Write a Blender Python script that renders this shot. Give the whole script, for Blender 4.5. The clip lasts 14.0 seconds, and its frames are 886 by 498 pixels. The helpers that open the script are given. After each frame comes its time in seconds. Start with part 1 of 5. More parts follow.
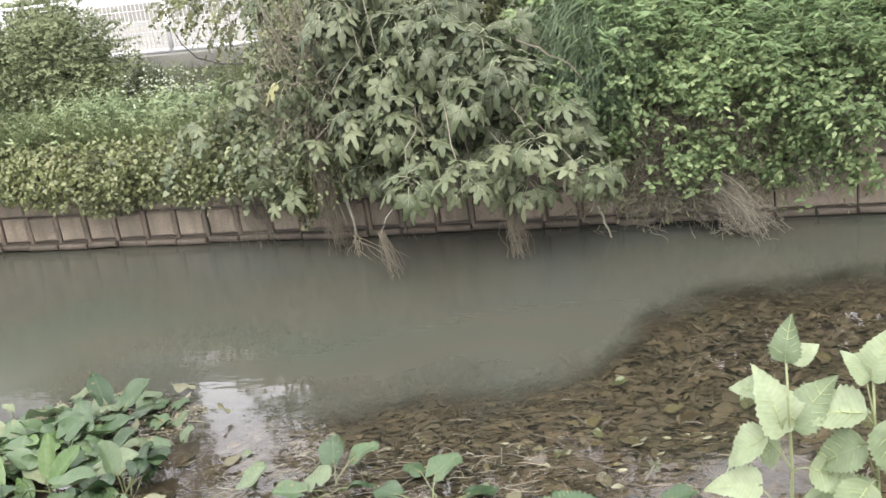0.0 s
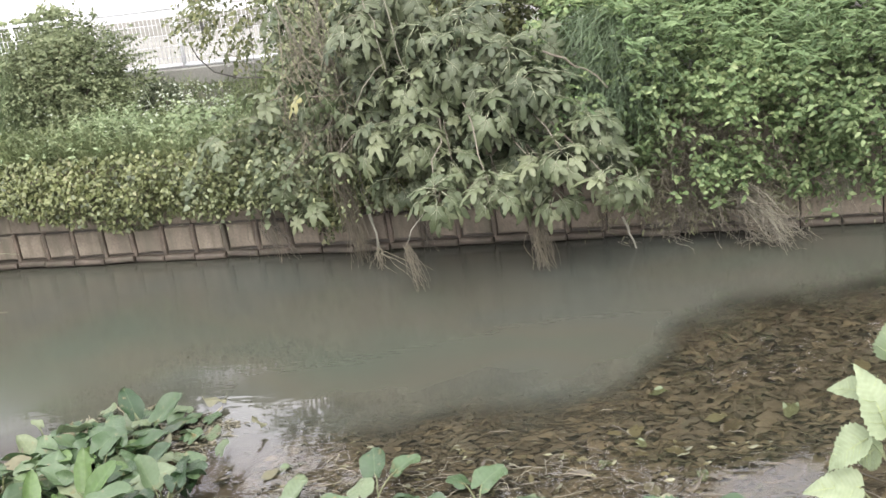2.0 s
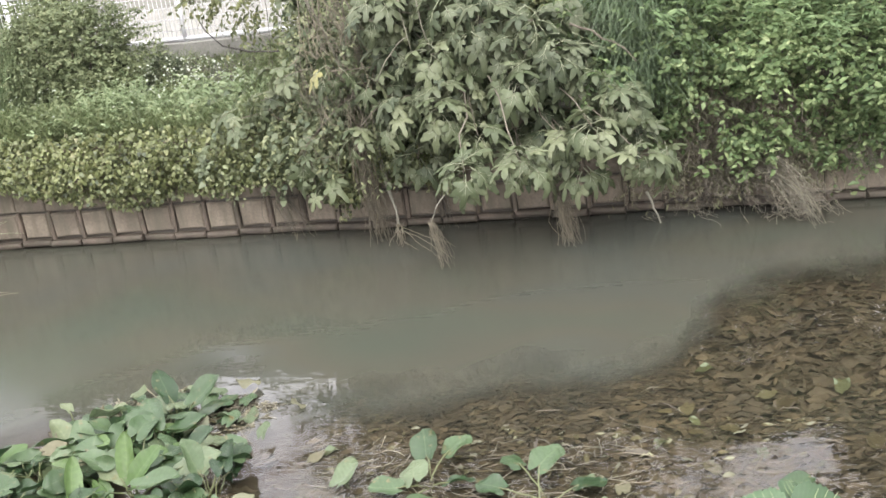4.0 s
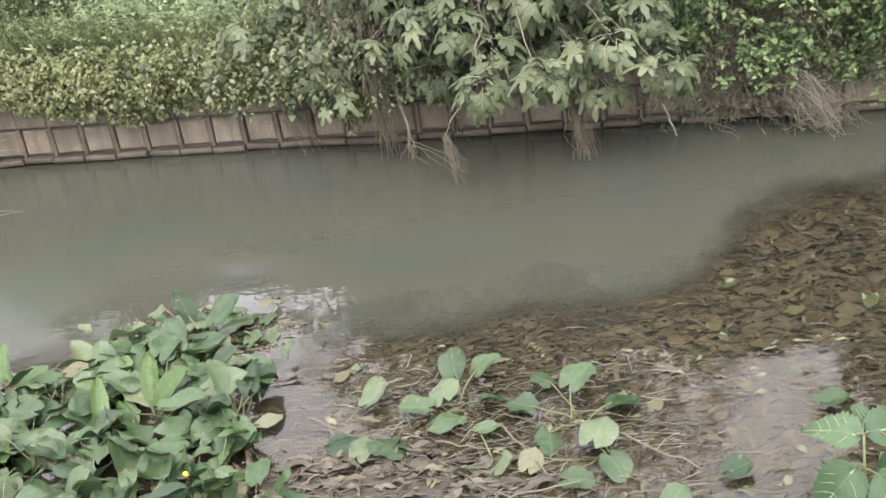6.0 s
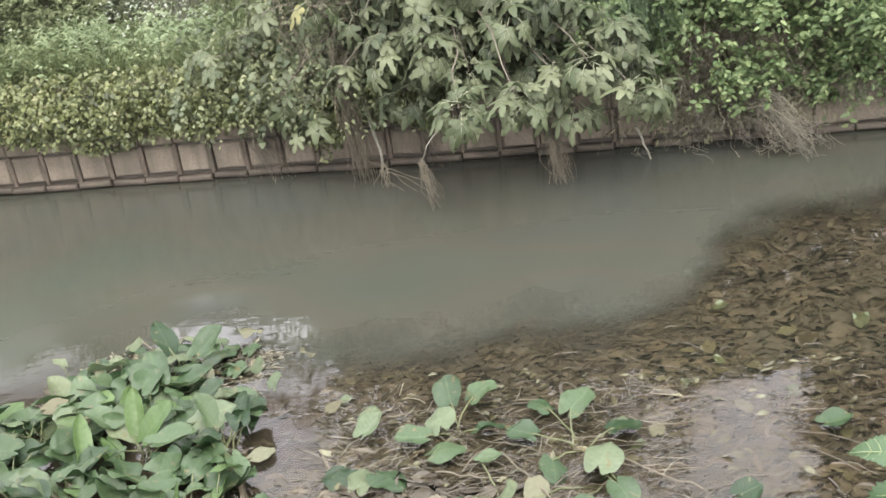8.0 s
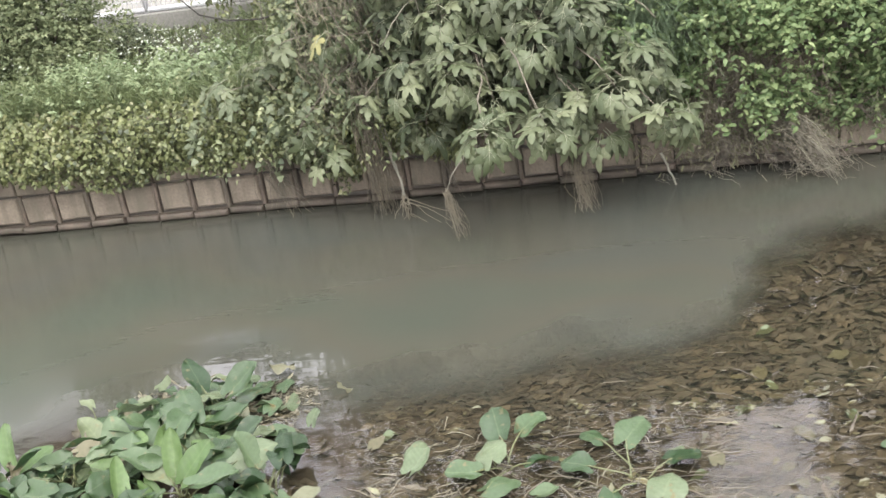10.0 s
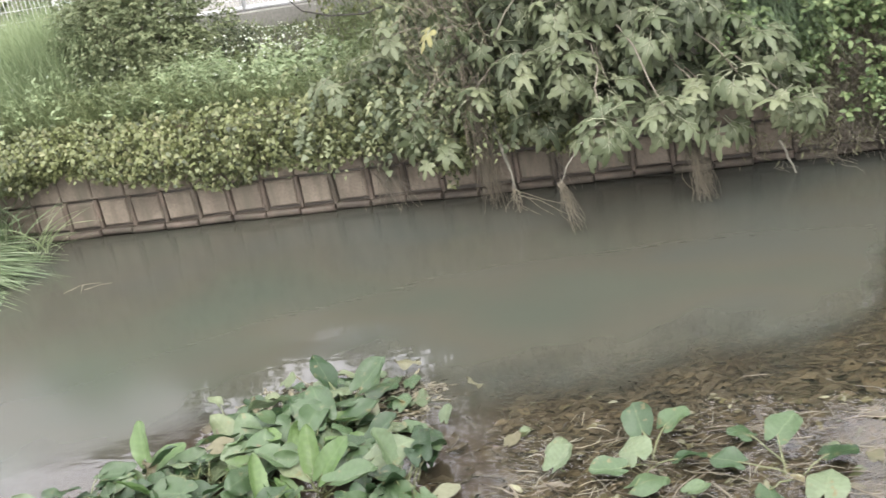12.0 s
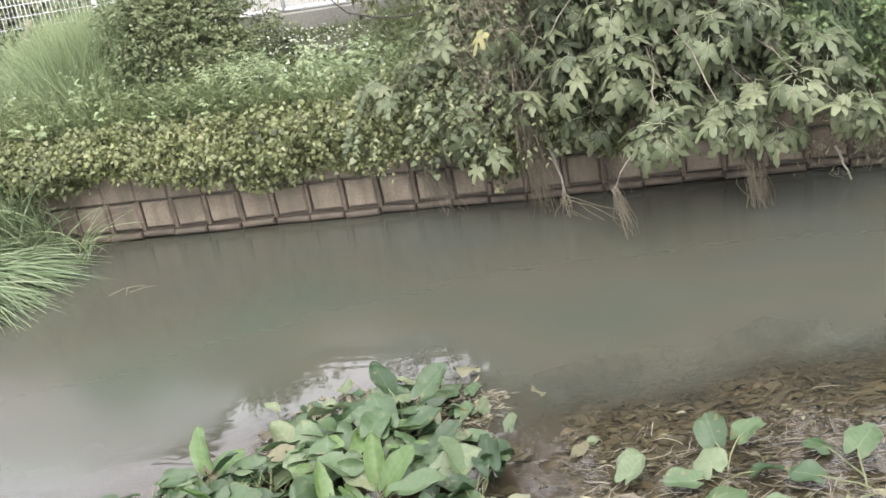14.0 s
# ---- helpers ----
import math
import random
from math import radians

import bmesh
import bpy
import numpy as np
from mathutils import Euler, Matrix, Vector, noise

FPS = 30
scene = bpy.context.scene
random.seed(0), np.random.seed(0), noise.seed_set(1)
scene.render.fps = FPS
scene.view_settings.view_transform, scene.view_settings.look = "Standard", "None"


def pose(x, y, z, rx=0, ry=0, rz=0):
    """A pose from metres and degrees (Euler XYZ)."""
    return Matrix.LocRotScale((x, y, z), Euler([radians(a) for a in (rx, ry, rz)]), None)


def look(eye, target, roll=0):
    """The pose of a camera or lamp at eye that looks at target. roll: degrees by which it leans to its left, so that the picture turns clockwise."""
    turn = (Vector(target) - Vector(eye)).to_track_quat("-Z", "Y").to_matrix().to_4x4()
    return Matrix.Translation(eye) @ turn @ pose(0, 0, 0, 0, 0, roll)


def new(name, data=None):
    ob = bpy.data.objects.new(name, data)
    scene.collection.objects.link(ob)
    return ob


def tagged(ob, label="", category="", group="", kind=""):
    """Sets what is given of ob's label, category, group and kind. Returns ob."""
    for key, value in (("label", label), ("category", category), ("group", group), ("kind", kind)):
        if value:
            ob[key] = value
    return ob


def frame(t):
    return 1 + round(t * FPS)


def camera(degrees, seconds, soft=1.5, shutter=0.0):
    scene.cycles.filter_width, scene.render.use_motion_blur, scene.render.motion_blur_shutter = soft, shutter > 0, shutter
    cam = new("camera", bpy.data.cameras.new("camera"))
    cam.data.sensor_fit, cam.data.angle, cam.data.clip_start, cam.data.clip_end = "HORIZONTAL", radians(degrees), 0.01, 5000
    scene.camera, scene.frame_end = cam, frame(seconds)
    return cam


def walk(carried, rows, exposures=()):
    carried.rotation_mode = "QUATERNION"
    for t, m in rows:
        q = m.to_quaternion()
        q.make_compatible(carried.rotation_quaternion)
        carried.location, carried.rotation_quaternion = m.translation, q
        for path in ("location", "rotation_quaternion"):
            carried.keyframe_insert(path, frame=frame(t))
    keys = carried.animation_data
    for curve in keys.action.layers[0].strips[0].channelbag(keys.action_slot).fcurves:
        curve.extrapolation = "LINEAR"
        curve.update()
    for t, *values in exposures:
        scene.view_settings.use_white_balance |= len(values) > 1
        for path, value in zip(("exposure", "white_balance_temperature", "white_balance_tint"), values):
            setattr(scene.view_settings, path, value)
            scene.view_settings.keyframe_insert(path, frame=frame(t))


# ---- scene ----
cam = camera(42.4, 14.0, soft=1.5, shutter=0.5)
PATH = [
    (0, (4.424, -8.642, 2.991), (3.88, -6.833, 2.335), -8.0),
    (0.5, (4.356, -8.655, 2.988), (3.817, -6.842, 2.336), -8.1),
    (1, (4.298, -8.672, 2.985), (3.763, -6.855, 2.342), -8.1),
    (1.5, (4.221, -8.671, 2.976), (3.691, -6.851, 2.34), -8.1),
    (2, (4.154, -8.676, 2.970), (3.628, -6.852, 2.341), -8.2),
    (4.3, (3.677, -8.649, 3.024), (3.207, -6.836, 2.323), -8.2),
    (4.5, (3.666, -8.644, 3.036), (3.195, -6.838, 2.317), -8.3),
    (5, (3.602, -8.619, 3.031), (3.135, -6.832, 2.265), -8.4),
    (5.5, (3.535, -8.604, 3.022), (3.075, -6.83, 2.221), -8.4),
    (6, (3.479, -8.595, 3.03), (3.025, -6.831, 2.204), -8.5),
    (6.5, (3.418, -8.593, 3.031), (2.976, -6.831, 2.195), -8.5),
    (7, (3.349, -8.583, 3.027), (2.931, -6.814, 2.193), -8.4),
    (7.5, (3.277, -8.574, 3.029), (2.889, -6.792, 2.208), -8.2),
    (8, (3.208, -8.556, 3.015), (2.856, -6.755, 2.22), -8.0),
    (8.2, (3.178, -8.546, 3.004), (2.839, -6.737, 2.22), -7.8),
    (10.5, (2.831, -8.464, 2.959), (2.5, -6.635, 2.221), -9.1),
    (11, (2.768, -8.465, 2.997), (2.404, -6.644, 2.253), -9.5),
    (11.5, (2.663, -8.409, 3.009), (2.263, -6.597, 2.265), -10.9),
    (12, (2.552, -8.419, 2.949), (2.113, -6.608, 2.222), -10.8),
    (12.5, (2.48, -8.421, 2.957), (1.999, -6.618, 2.236), -11.1),
    (13, (2.404, -8.43, 2.976), (1.906, -6.631, 2.258), -11.1),
    (13.5, (2.337, -8.411, 2.988), (1.845, -6.611, 2.268), -11.0),
    (14, (2.273, -8.377, 2.977), (1.814, -6.568, 2.258), -10.6),
]
walk(cam, [(t, look(eye, target, roll)) for t, eye, target, roll in PATH],
     exposures=[(0, 2.5), (7, 2.5), (14, 2.54)])

# ---- light: bright overcast sky, weak broad sun from behind the camera ----
SUN_ELEVATION, SUN_TURN = radians(52), radians(160)
world = bpy.data.worlds.new("world")
scene.world = world
world.use_nodes = True
wn = world.node_tree
wn.nodes.clear()
sky = wn.nodes.new("ShaderNodeTexSky")
sky.sky_type, sky.sun_disc = "NISHITA", False
sky.sun_elevation, sky.sun_rotation = SUN_ELEVATION, SUN_TURN
sky.dust_density, sky.air_density, sky.ozone_density = 4.0, 1.0, 1.0
pale = wn.nodes.new("ShaderNodeHueSaturation")
pale.inputs["Saturation"].default_value = 0.22
back = wn.nodes.new("ShaderNodeBackground")
back.inputs["Strength"].default_value = 0.15
wout = wn.nodes.new("ShaderNodeOutputWorld")
wn.links.new(sky.outputs[0], pale.inputs["Color"])
cloud = wn.nodes.new("ShaderNodeMix")
cloud.data_type = "RGBA"
cloud.inputs[0].default_value = 0.8
cloud.inputs[7].default_value = (6.66, 6.6, 6.72, 1)
wn.links.new(pale.outputs[0], cloud.inputs[6])
wn.links.new(cloud.outputs[2], back.inputs["Color"])
wn.links.new(back.outputs[0], wout.inputs["Surface"])

sun = new("sun", bpy.data.lights.new("sun", "SUN"))
sun.data.energy, sun.data.angle, sun.data.color = 0.7, radians(40), (1.0, 0.96, 0.9)
sun.matrix_world = look((2.6, -7.3, 10.0), (0.0, 0.0, 0.0))


# ---- materials ----
def nodes_of(name):
    m = bpy.data.materials.new(name)
    m.use_nodes = True
    nt = m.node_tree
    nt.nodes.clear()
    return m, nt


def node(nt, kind, links=(), **values):
    n = nt.nodes.new("ShaderNode" + kind)
    for key, v in values.items():
        n.inputs[key.replace("_", " ")].default_value = v
    for key, src in links:
        nt.links.new(src, n.inputs[key])
    return n


def ramp(nt, src, stops):
    n = nt.nodes.new("ShaderNodeValToRGB")
    while len(n.color_ramp.elements) < len(stops):
        n.color_ramp.elements.new(0.5)
    for e, (p, c) in zip(n.color_ramp.elements, stops):
        e.position, e.color = p, (*c, 1)
    nt.links.new(src, n.inputs[0])
    return n.outputs[0]


def mixed(nt, fac, a, b, mode="MIX"):
    n = nt.nodes.new("ShaderNodeMix")
    n.data_type, n.blend_type = "RGBA", mode
    for i, v in ((0, fac), (6, a), (7, b)):
        if isinstance(v, (int, float)):
            n.inputs[i].default_value = v
        elif isinstance(v, tuple):
            n.inputs[i].default_value = (*v, 1)
        else:
            nt.links.new(v, n.inputs[i])
    return n.outputs[2]


def finish(nt, shader):
    out = nt.nodes.new("ShaderNodeOutputMaterial")
    nt.links.new(shader, out.inputs["Surface"])


def noise_of(nt, scale, detail=3.0, coord=None):
    if coord is None:
        coord = node(nt, "NewGeometry").outputs["Position"]
    return node(nt, "TexNoise", [("Vector", coord)], Scale=scale, Detail=detail).outputs["Fac"]


def leaf_material(name, stops, single=False, see_through=0.25, rough=0.5, patch=1.1, dry=None, vein=0.0):
    """Leaves: each one its own tint, patches of lighter and darker growth, light through the blade."""
    m, nt = nodes_of(name)
    rnd = node(nt, "ObjectInfo").outputs["Random"] if single else node(nt, "NewGeometry").outputs["Random Per Island"]
    col = ramp(nt, rnd, stops)
    big = noise_of(nt, patch, 2.0)
    col = mixed(nt, 0.7, col, ramp(nt, big, [(0.3, (0.62, 0.66, 0.62)), (0.7, (1.0, 1.0, 0.95))]), "MULTIPLY")
    fine = noise_of(nt, 45.0, 3.0)
    col = mixed(nt, 0.45, col, ramp(nt, fine, [(0.3, (0.6, 0.62, 0.55)), (0.7, (1.0, 1.0, 1.0))]), "MULTIPLY")
    if dry:
        spot = noise_of(nt, 23.0, 4.0)
        col = mixed(nt, ramp(nt, spot, [(0.62, (0, 0, 0)), (0.72, (1, 1, 1))]), col, dry)
    if vein:
        xyz = node(nt, "SeparateXYZ", [(0, node(nt, "TexCoord").outputs["Object"])])
        off = node(nt, "Math", [(0, xyz.outputs["X"])])
        off.operation = "ABSOLUTE"
        rib = node(nt, "MapRange", [("Value", off.outputs[0])])
        rib.inputs["From Min"].default_value, rib.inputs["From Max"].default_value = 0.022, 0.008
        col = mixed(nt, rib.outputs[0], col, mixed(nt, 0.07, col, (0.30, 0.34, 0.20)))
        slant = node(nt, "Math", [(0, off.outputs[0]), (2, xyz.outputs["Y"])])
        slant.operation, slant.inputs[1].default_value = "MULTIPLY_ADD", -0.55
        comb = node(nt, "CombineXYZ", [(1, slant.outputs[0])])
        lines = nt.nodes.new("ShaderNodeTexWave")
        nt.links.new(comb.outputs[0], lines.inputs["Vector"])
        lines.bands_direction = "Y"
        lines.inputs["Scale"].default_value, lines.inputs["Distortion"].default_value = vein * 0.17, 0.0
        col = mixed(nt, 0.28, col, ramp(nt, lines.outputs["Fac"], [(0.0, (0.82, 0.84, 0.78)), (0.8, (0.94, 0.95, 0.92)), (1.0, (1.15, 1.13, 1.06))]), "MULTIPLY")
        wave = nt.nodes.new("ShaderNodeTexWave")
        tex = node(nt, "TexCoord")
        nt.links.new(tex.outputs["Object"], wave.inputs["Vector"])
        wave.bands_direction = "Y"
        wave.inputs["Scale"].default_value = vein
        wave.inputs["Distortion"].default_value = 2.0
        bump = node(nt, "Bump", [("Height", wave.outputs["Fac"])], Strength=0.25, Distance=0.004)
    else:
        bump = node(nt, "Bump", [("Height", fine)], Strength=0.3, Distance=0.004)
    b = node(nt, "BsdfPrincipled", [("Base Color", col), ("Normal", bump.outputs[0])], Roughness=rough)
    b.inputs["Specular IOR Level"].default_value = 0.5 if rough < 0.3 else 0.35
    tr = node(nt, "BsdfTranslucent", [("Color", col)])
    mx = node(nt, "MixShader", [(1, b.outputs[0]), (2, tr.outputs[0])], Fac=see_through)
    finish(nt, mx.outputs[0])
    return m


def plain_material(name, stops, scale=6.0, fine=60.0, rough=0.8, bump=0.4, depth=0.01, island=False, metal=0.0, stain=None):
    m, nt = nodes_of(name)
    col = ramp(nt, noise_of(nt, scale, 5.0), stops)
    f = noise_of(nt, fine, 5.0)
    col = mixed(nt, 0.6, col, ramp(nt, f, [(0.3, (0.55, 0.55, 0.55)), (0.65, (1, 1, 1))]), "MULTIPLY")
    if island:
        r = node(nt, "NewGeometry").outputs["Random Per Island"]
        col = mixed(nt, 0.8, col, ramp(nt, r, [(0, (0.42, 0.40, 0.38)), (0.6, (0.8, 0.78, 0.74)), (1, (1.3, 1.25, 1.12))]), "MULTIPLY")
    else:
        r = node(nt, "ObjectInfo").outputs["Random"]
        col = mixed(nt, 0.5, col, ramp(nt, r, [(0, (0.72, 0.7, 0.68)), (1, (1.1, 1.08, 1.05))]), "MULTIPLY")
    if stain:
        pos = node(nt, "NewGeometry").outputs["Position"]
        mp = node(nt, "Mapping", [("Vector", pos)], Scale=(9.0, 9.0, 1.3))
        s = node(nt, "TexNoise", [("Vector", mp.outputs[0])], Scale=1.0, Detail=4.0).outputs["Fac"]
        col = mixed(nt, ramp(nt, s, [(0.45, (0, 0, 0)), (0.68, (0.85, 0.85, 0.85))]), col, stain)
    bp = node(nt, "Bump", [("Height", f)], Strength=bump, Distance=depth)
    b = node(nt, "BsdfPrincipled", [("Base Color", col), ("Normal", bp.outputs[0])], Roughness=rough, Metallic=metal)
    finish(nt, b.outputs[0])
    return m


def water_material():
    """Turbid water: what lies under it fades with the depth, the surface mirrors by its angle."""
    m, nt = nodes_of("canal_water")
    depth = nt.nodes.new("ShaderNodeAttribute")
    depth.attribute_name = "murk"
    pos = node(nt, "NewGeometry").outputs["Position"]
    stretch = node(nt, "Mapping", [("Vector", pos)], Scale=(0.45, 0.8, 1.0))
    slow = node(nt, "TexNoise", [("Vector", stretch.outputs[0])], Scale=1.0, Detail=2.0).outputs["Fac"]
    silt = ramp(nt, slow, [(0.32, (0.036, 0.041, 0.032)), (0.5, (0.042, 0.041, 0.032)), (0.68, (0.039, 0.042, 0.036))])
    body = node(nt, "BsdfDiffuse", [("Color", silt)])
    clear = node(nt, "BsdfTransparent", Color=(0.86, 0.81, 0.70, 1))
    under = node(nt, "MixShader", [(0, depth.outputs["Fac"]), (1, clear.outputs[0]), (2, body.outputs[0])])
    stir = nt.nodes.new("ShaderNodeAttribute")
    stir.attribute_name = "stir"
    mp = node(nt, "Mapping", [("Vector", pos)], Scale=(6.0, 14.0, 5.0))
    ripple = node(nt, "TexNoise", [("Vector", mp.outputs[0])], Scale=1.0, Detail=1.5).outputs["Fac"]
    calm = nt.nodes.new("ShaderNodeMapRange")
    calm.inputs["To Min"].default_value, calm.inputs["To Max"].default_value = 0.035, 0.003
    nt.links.new(stir.outputs["Fac"], calm.inputs["Value"])
    bp = node(nt, "Bump", [("Height", ripple), ("Strength", calm.outputs[0])], Distance=0.02)
    fres = node(nt, "Fresnel", [("Normal", bp.outputs[0])], IOR=1.333)
    rough = nt.nodes.new("ShaderNodeMapRange")
    rough.inputs["To Min"].default_value, rough.inputs["To Max"].default_value = 0.02, 0.17
    nt.links.new(stir.outputs["Fac"], rough.inputs["Value"])
    gloss = node(nt, "BsdfGlossy", [("Normal", bp.outputs[0]), ("Roughness", rough.outputs[0])])
    gloss.inputs["Color"].default_value = (0.97, 0.95, 1.0, 1)
    mx = node(nt, "MixShader", [(0, fres.outputs[0]), (1, under.outputs[0]), (2, gloss.outputs[0])])
    finish(nt, mx.outputs[0])
    return m


WATER = water_material()
def ground_material():
    """Dark soil on the banks, brown mud where the ground lies wet."""
    m, nt = nodes_of("bank_soil")
    pos = node(nt, "NewGeometry").outputs["Position"]
    z = node(nt, "SeparateXYZ", [(0, pos)]).outputs["Z"]
    a = ramp(nt, noise_of(nt, 3.0, 5.0), [(0.3, (0.033, 0.030, 0.018)), (0.7, (0.060, 0.051, 0.033))])
    b = ramp(nt, noise_of(nt, 5.0, 5.0), [(0.3, (0.026, 0.018, 0.012)), (0.7, (0.046, 0.033, 0.023))])
    wet = nt.nodes.new("ShaderNodeMapRange")
    wet.inputs["From Min"].default_value, wet.inputs["From Max"].default_value = 0.28, 0.06
    nt.links.new(z, wet.inputs["Value"])
    col = mixed(nt, wet.outputs[0], a, b)
    f = noise_of(nt, 28.0, 2.0)
    col = mixed(nt, 0.6, col, ramp(nt, f, [(0.3, (0.5, 0.5, 0.5)), (0.65, (1, 1, 1))]), "MULTIPLY")
    bp = node(nt, "Bump", [("Height", f)], Strength=0.35, Distance=0.012)
    p = node(nt, "BsdfPrincipled", [("Base Color", col), ("Normal", bp.outputs[0])], Roughness=0.75)
    finish(nt, p.outputs[0])
    return m


SOIL = ground_material()
CONCRETE = plain_material("worn_concrete", [(0.25, (0.088, 0.071, 0.054)), (0.7, (0.167, 0.140, 0.109))], 5.0, 50.0, 0.9, 0.5, 0.006,
                          stain=(0.066, 0.057, 0.041))
CONCRETE_DARK = plain_material("wet_concrete", [(0.3, (0.022, 0.017, 0.012)), (0.7, (0.045, 0.036, 0.027))], 7.0, 50.0, 0.6, 0.5, 0.006)
LEDGE_CONCRETE = plain_material("ledge_concrete", [(0.3, (0.033, 0.025, 0.018)), (0.7, (0.083, 0.064, 0.049))], 7.0, 50.0, 0.7, 0.5, 0.006, stain=(0.042, 0.036, 0.024))
POST_CONCRETE = plain_material("post_concrete", [(0.3, (0.045, 0.034, 0.024)), (0.7, (0.112, 0.086, 0.066))], 7.0, 50.0, 0.7, 0.5, 0.006, stain=(0.042, 0.036, 0.024))
PARAPET = plain_material("grey_concrete", [(0.3, (0.165, 0.160, 0.149)), (0.7, (0.231, 0.226, 0.209))], 2.0, 40.0, 0.9, 0.3, 0.005)
WHITE_PAINT = plain_material("white_fence_paint", [(0.3, (0.517, 0.524, 0.560)), (0.7, (0.608, 0.608, 0.638))], 3.0, 60.0, 0.5, 0.1, 0.001)
DARK_BARK = plain_material("dark_bark", [(0.3, (0.018, 0.016, 0.014)), (0.7, (0.036, 0.032, 0.027))], 9.0, 70.0, 0.9, 0.5, 0.003)
BARK = plain_material("grey_bark", [(0.3, (0.072, 0.060, 0.045)), (0.7, (0.144, 0.126, 0.099))], 9.0, 70.0, 0.9, 0.7, 0.006)
PALE_BARK = plain_material("pale_fig_bark", [(0.3, (0.132, 0.126, 0.102)), (0.7, (0.216, 0.204, 0.168))], 9.0, 70.0, 0.85, 0.5, 0.004)
GREY_STRAW = plain_material("grey_straw", [(0.3, (0.127, 0.118, 0.093)), (0.7, (0.218, 0.206, 0.164))], 5.0, 60.0, 0.85, 0.3, 0.003, island=True)
STRAW = plain_material("dry_straw", [(0.3, (0.096, 0.083, 0.060)), (0.7, (0.156, 0.139, 0.105))], 5.0, 60.0, 0.85, 0.3, 0.003, island=True)
DEAD_VINE = plain_material("dead_vine", [(0.3, (0.081, 0.072, 0.058)), (0.7, (0.163, 0.146, 0.120))], 5.0, 60.0, 0.9, 0.3, 0.003, island=True)
LITTER = plain_material("sodden_leaves", [(0.25, (0.044, 0.037, 0.025)), (0.55, (0.081, 0.068, 0.050)), (0.8, (0.118, 0.105, 0.078))], 2.5, 45.0,
                        0.6, 0.5, 0.006, island=True)
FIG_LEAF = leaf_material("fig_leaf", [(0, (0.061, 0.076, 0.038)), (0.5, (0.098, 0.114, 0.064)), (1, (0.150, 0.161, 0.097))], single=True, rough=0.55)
# Darker copy of the fig leaf; depth shade inside the crown is in the colour.
FIG_SHADED_MASS = leaf_material("shaded_fig_leaf_mass", [(0, (0.041, 0.055, 0.029)), (0.5, (0.070, 0.081, 0.046)), (1, (0.106, 0.120, 0.072))], rough=0.55)
CREEPER = leaf_material("creeper_leaf", [(0, (0.057, 0.076, 0.042)), (0.5, (0.097, 0.111, 0.064)), (1, (0.147, 0.165, 0.100))], rough=0.55)
FIG_STALK = plain_material("fig_stalk", [(0.3, (0.135, 0.148, 0.090)), (0.7, (0.189, 0.198, 0.135))], 9.0, 60.0, 0.5, 0.1, 0.002)
YELLOW_LEAF = leaf_material("yellowed_leaf", [(0, (0.216, 0.198, 0.084)), (1, (0.252, 0.228, 0.102))], single=True)
# The first, darkest tone stands in for shadow between the ivy leaves.
IVY = leaf_material("ivy_leaf", [(0, (0.024, 0.031, 0.013)), (0.18, (0.068, 0.080, 0.032)), (0.45, (0.110, 0.121, 0.051)), (0.8, (0.140, 0.153, 0.067)), (1, (0.167, 0.162, 0.083))],
                    rough=0.45, see_through=0.15)
HANG = leaf_material("drooping_grass", [(0, (0.061, 0.090, 0.049)), (0.5, (0.102, 0.139, 0.084)), (1, (0.154, 0.189, 0.123))], rough=0.55)
HEDGE = leaf_material("hedge_leaf", [(0, (0.060, 0.097, 0.038)), (0.5, (0.115, 0.158, 0.066)), (0.85, (0.170, 0.213, 0.097)), (1, (0.228, 0.263, 0.132))], rough=0.6)
NETTLE = leaf_material("nettle_leaf", [(0, (0.057, 0.095, 0.036)), (0.5, (0.097, 0.144, 0.059)), (1, (0.151, 0.203, 0.095))], rough=0.6)
CROWN = leaf_material("crown_leaf", [(0, (0.053, 0.065, 0.026)), (0.5, (0.099, 0.110, 0.047)), (1, (0.167, 0.167, 0.077))], rough=0.5)
OLIVE_VINE = leaf_material("olive_vine_leaf", [(0, (0.098, 0.111, 0.058)), (0.5, (0.164, 0.180, 0.095)), (1, (0.245, 0.251, 0.148))], rough=0.55)
SHRUB = leaf_material("shrub_leaf", [(0, (0.073, 0.091, 0.045)), (0.5, (0.135, 0.158, 0.083)), (1, (0.206, 0.220, 0.125))], rough=0.65, see_through=0.3)
GRASS = leaf_material("meadow_grass", [(0, (0.076, 0.099, 0.043)), (0.5, (0.129, 0.157, 0.075)), (1, (0.202, 0.219, 0.117))], rough=0.5, see_through=0.35)
PALE_GRASS = leaf_material("pale_grass", [(0, (0.175, 0.224, 0.121)), (1, (0.306, 0.358, 0.213))], rough=0.5, see_through=0.35)
SEDGE = leaf_material("sedge_blade", [(0, (0.082, 0.120, 0.058)), (0.5, (0.151, 0.200, 0.110)), (1, (0.252, 0.292, 0.193))], rough=0.4, see_through=0.25)
PETAL = leaf_material("white_petal", [(0, (0.260, 0.290, 0.220)), (1, (0.420, 0.430, 0.390))], rough=0.6)
LILY = leaf_material("lily_leaf", [(0, (0.022, 0.044, 0.020)), (0.5, (0.049, 0.081, 0.038)), (0.85, (0.078, 0.114, 0.060)), (1, (0.122, 0.150, 0.092))], single=True, rough=0.33, see_through=0.2,
                     dry=(0.108, 0.096, 0.050), vein=14.0)
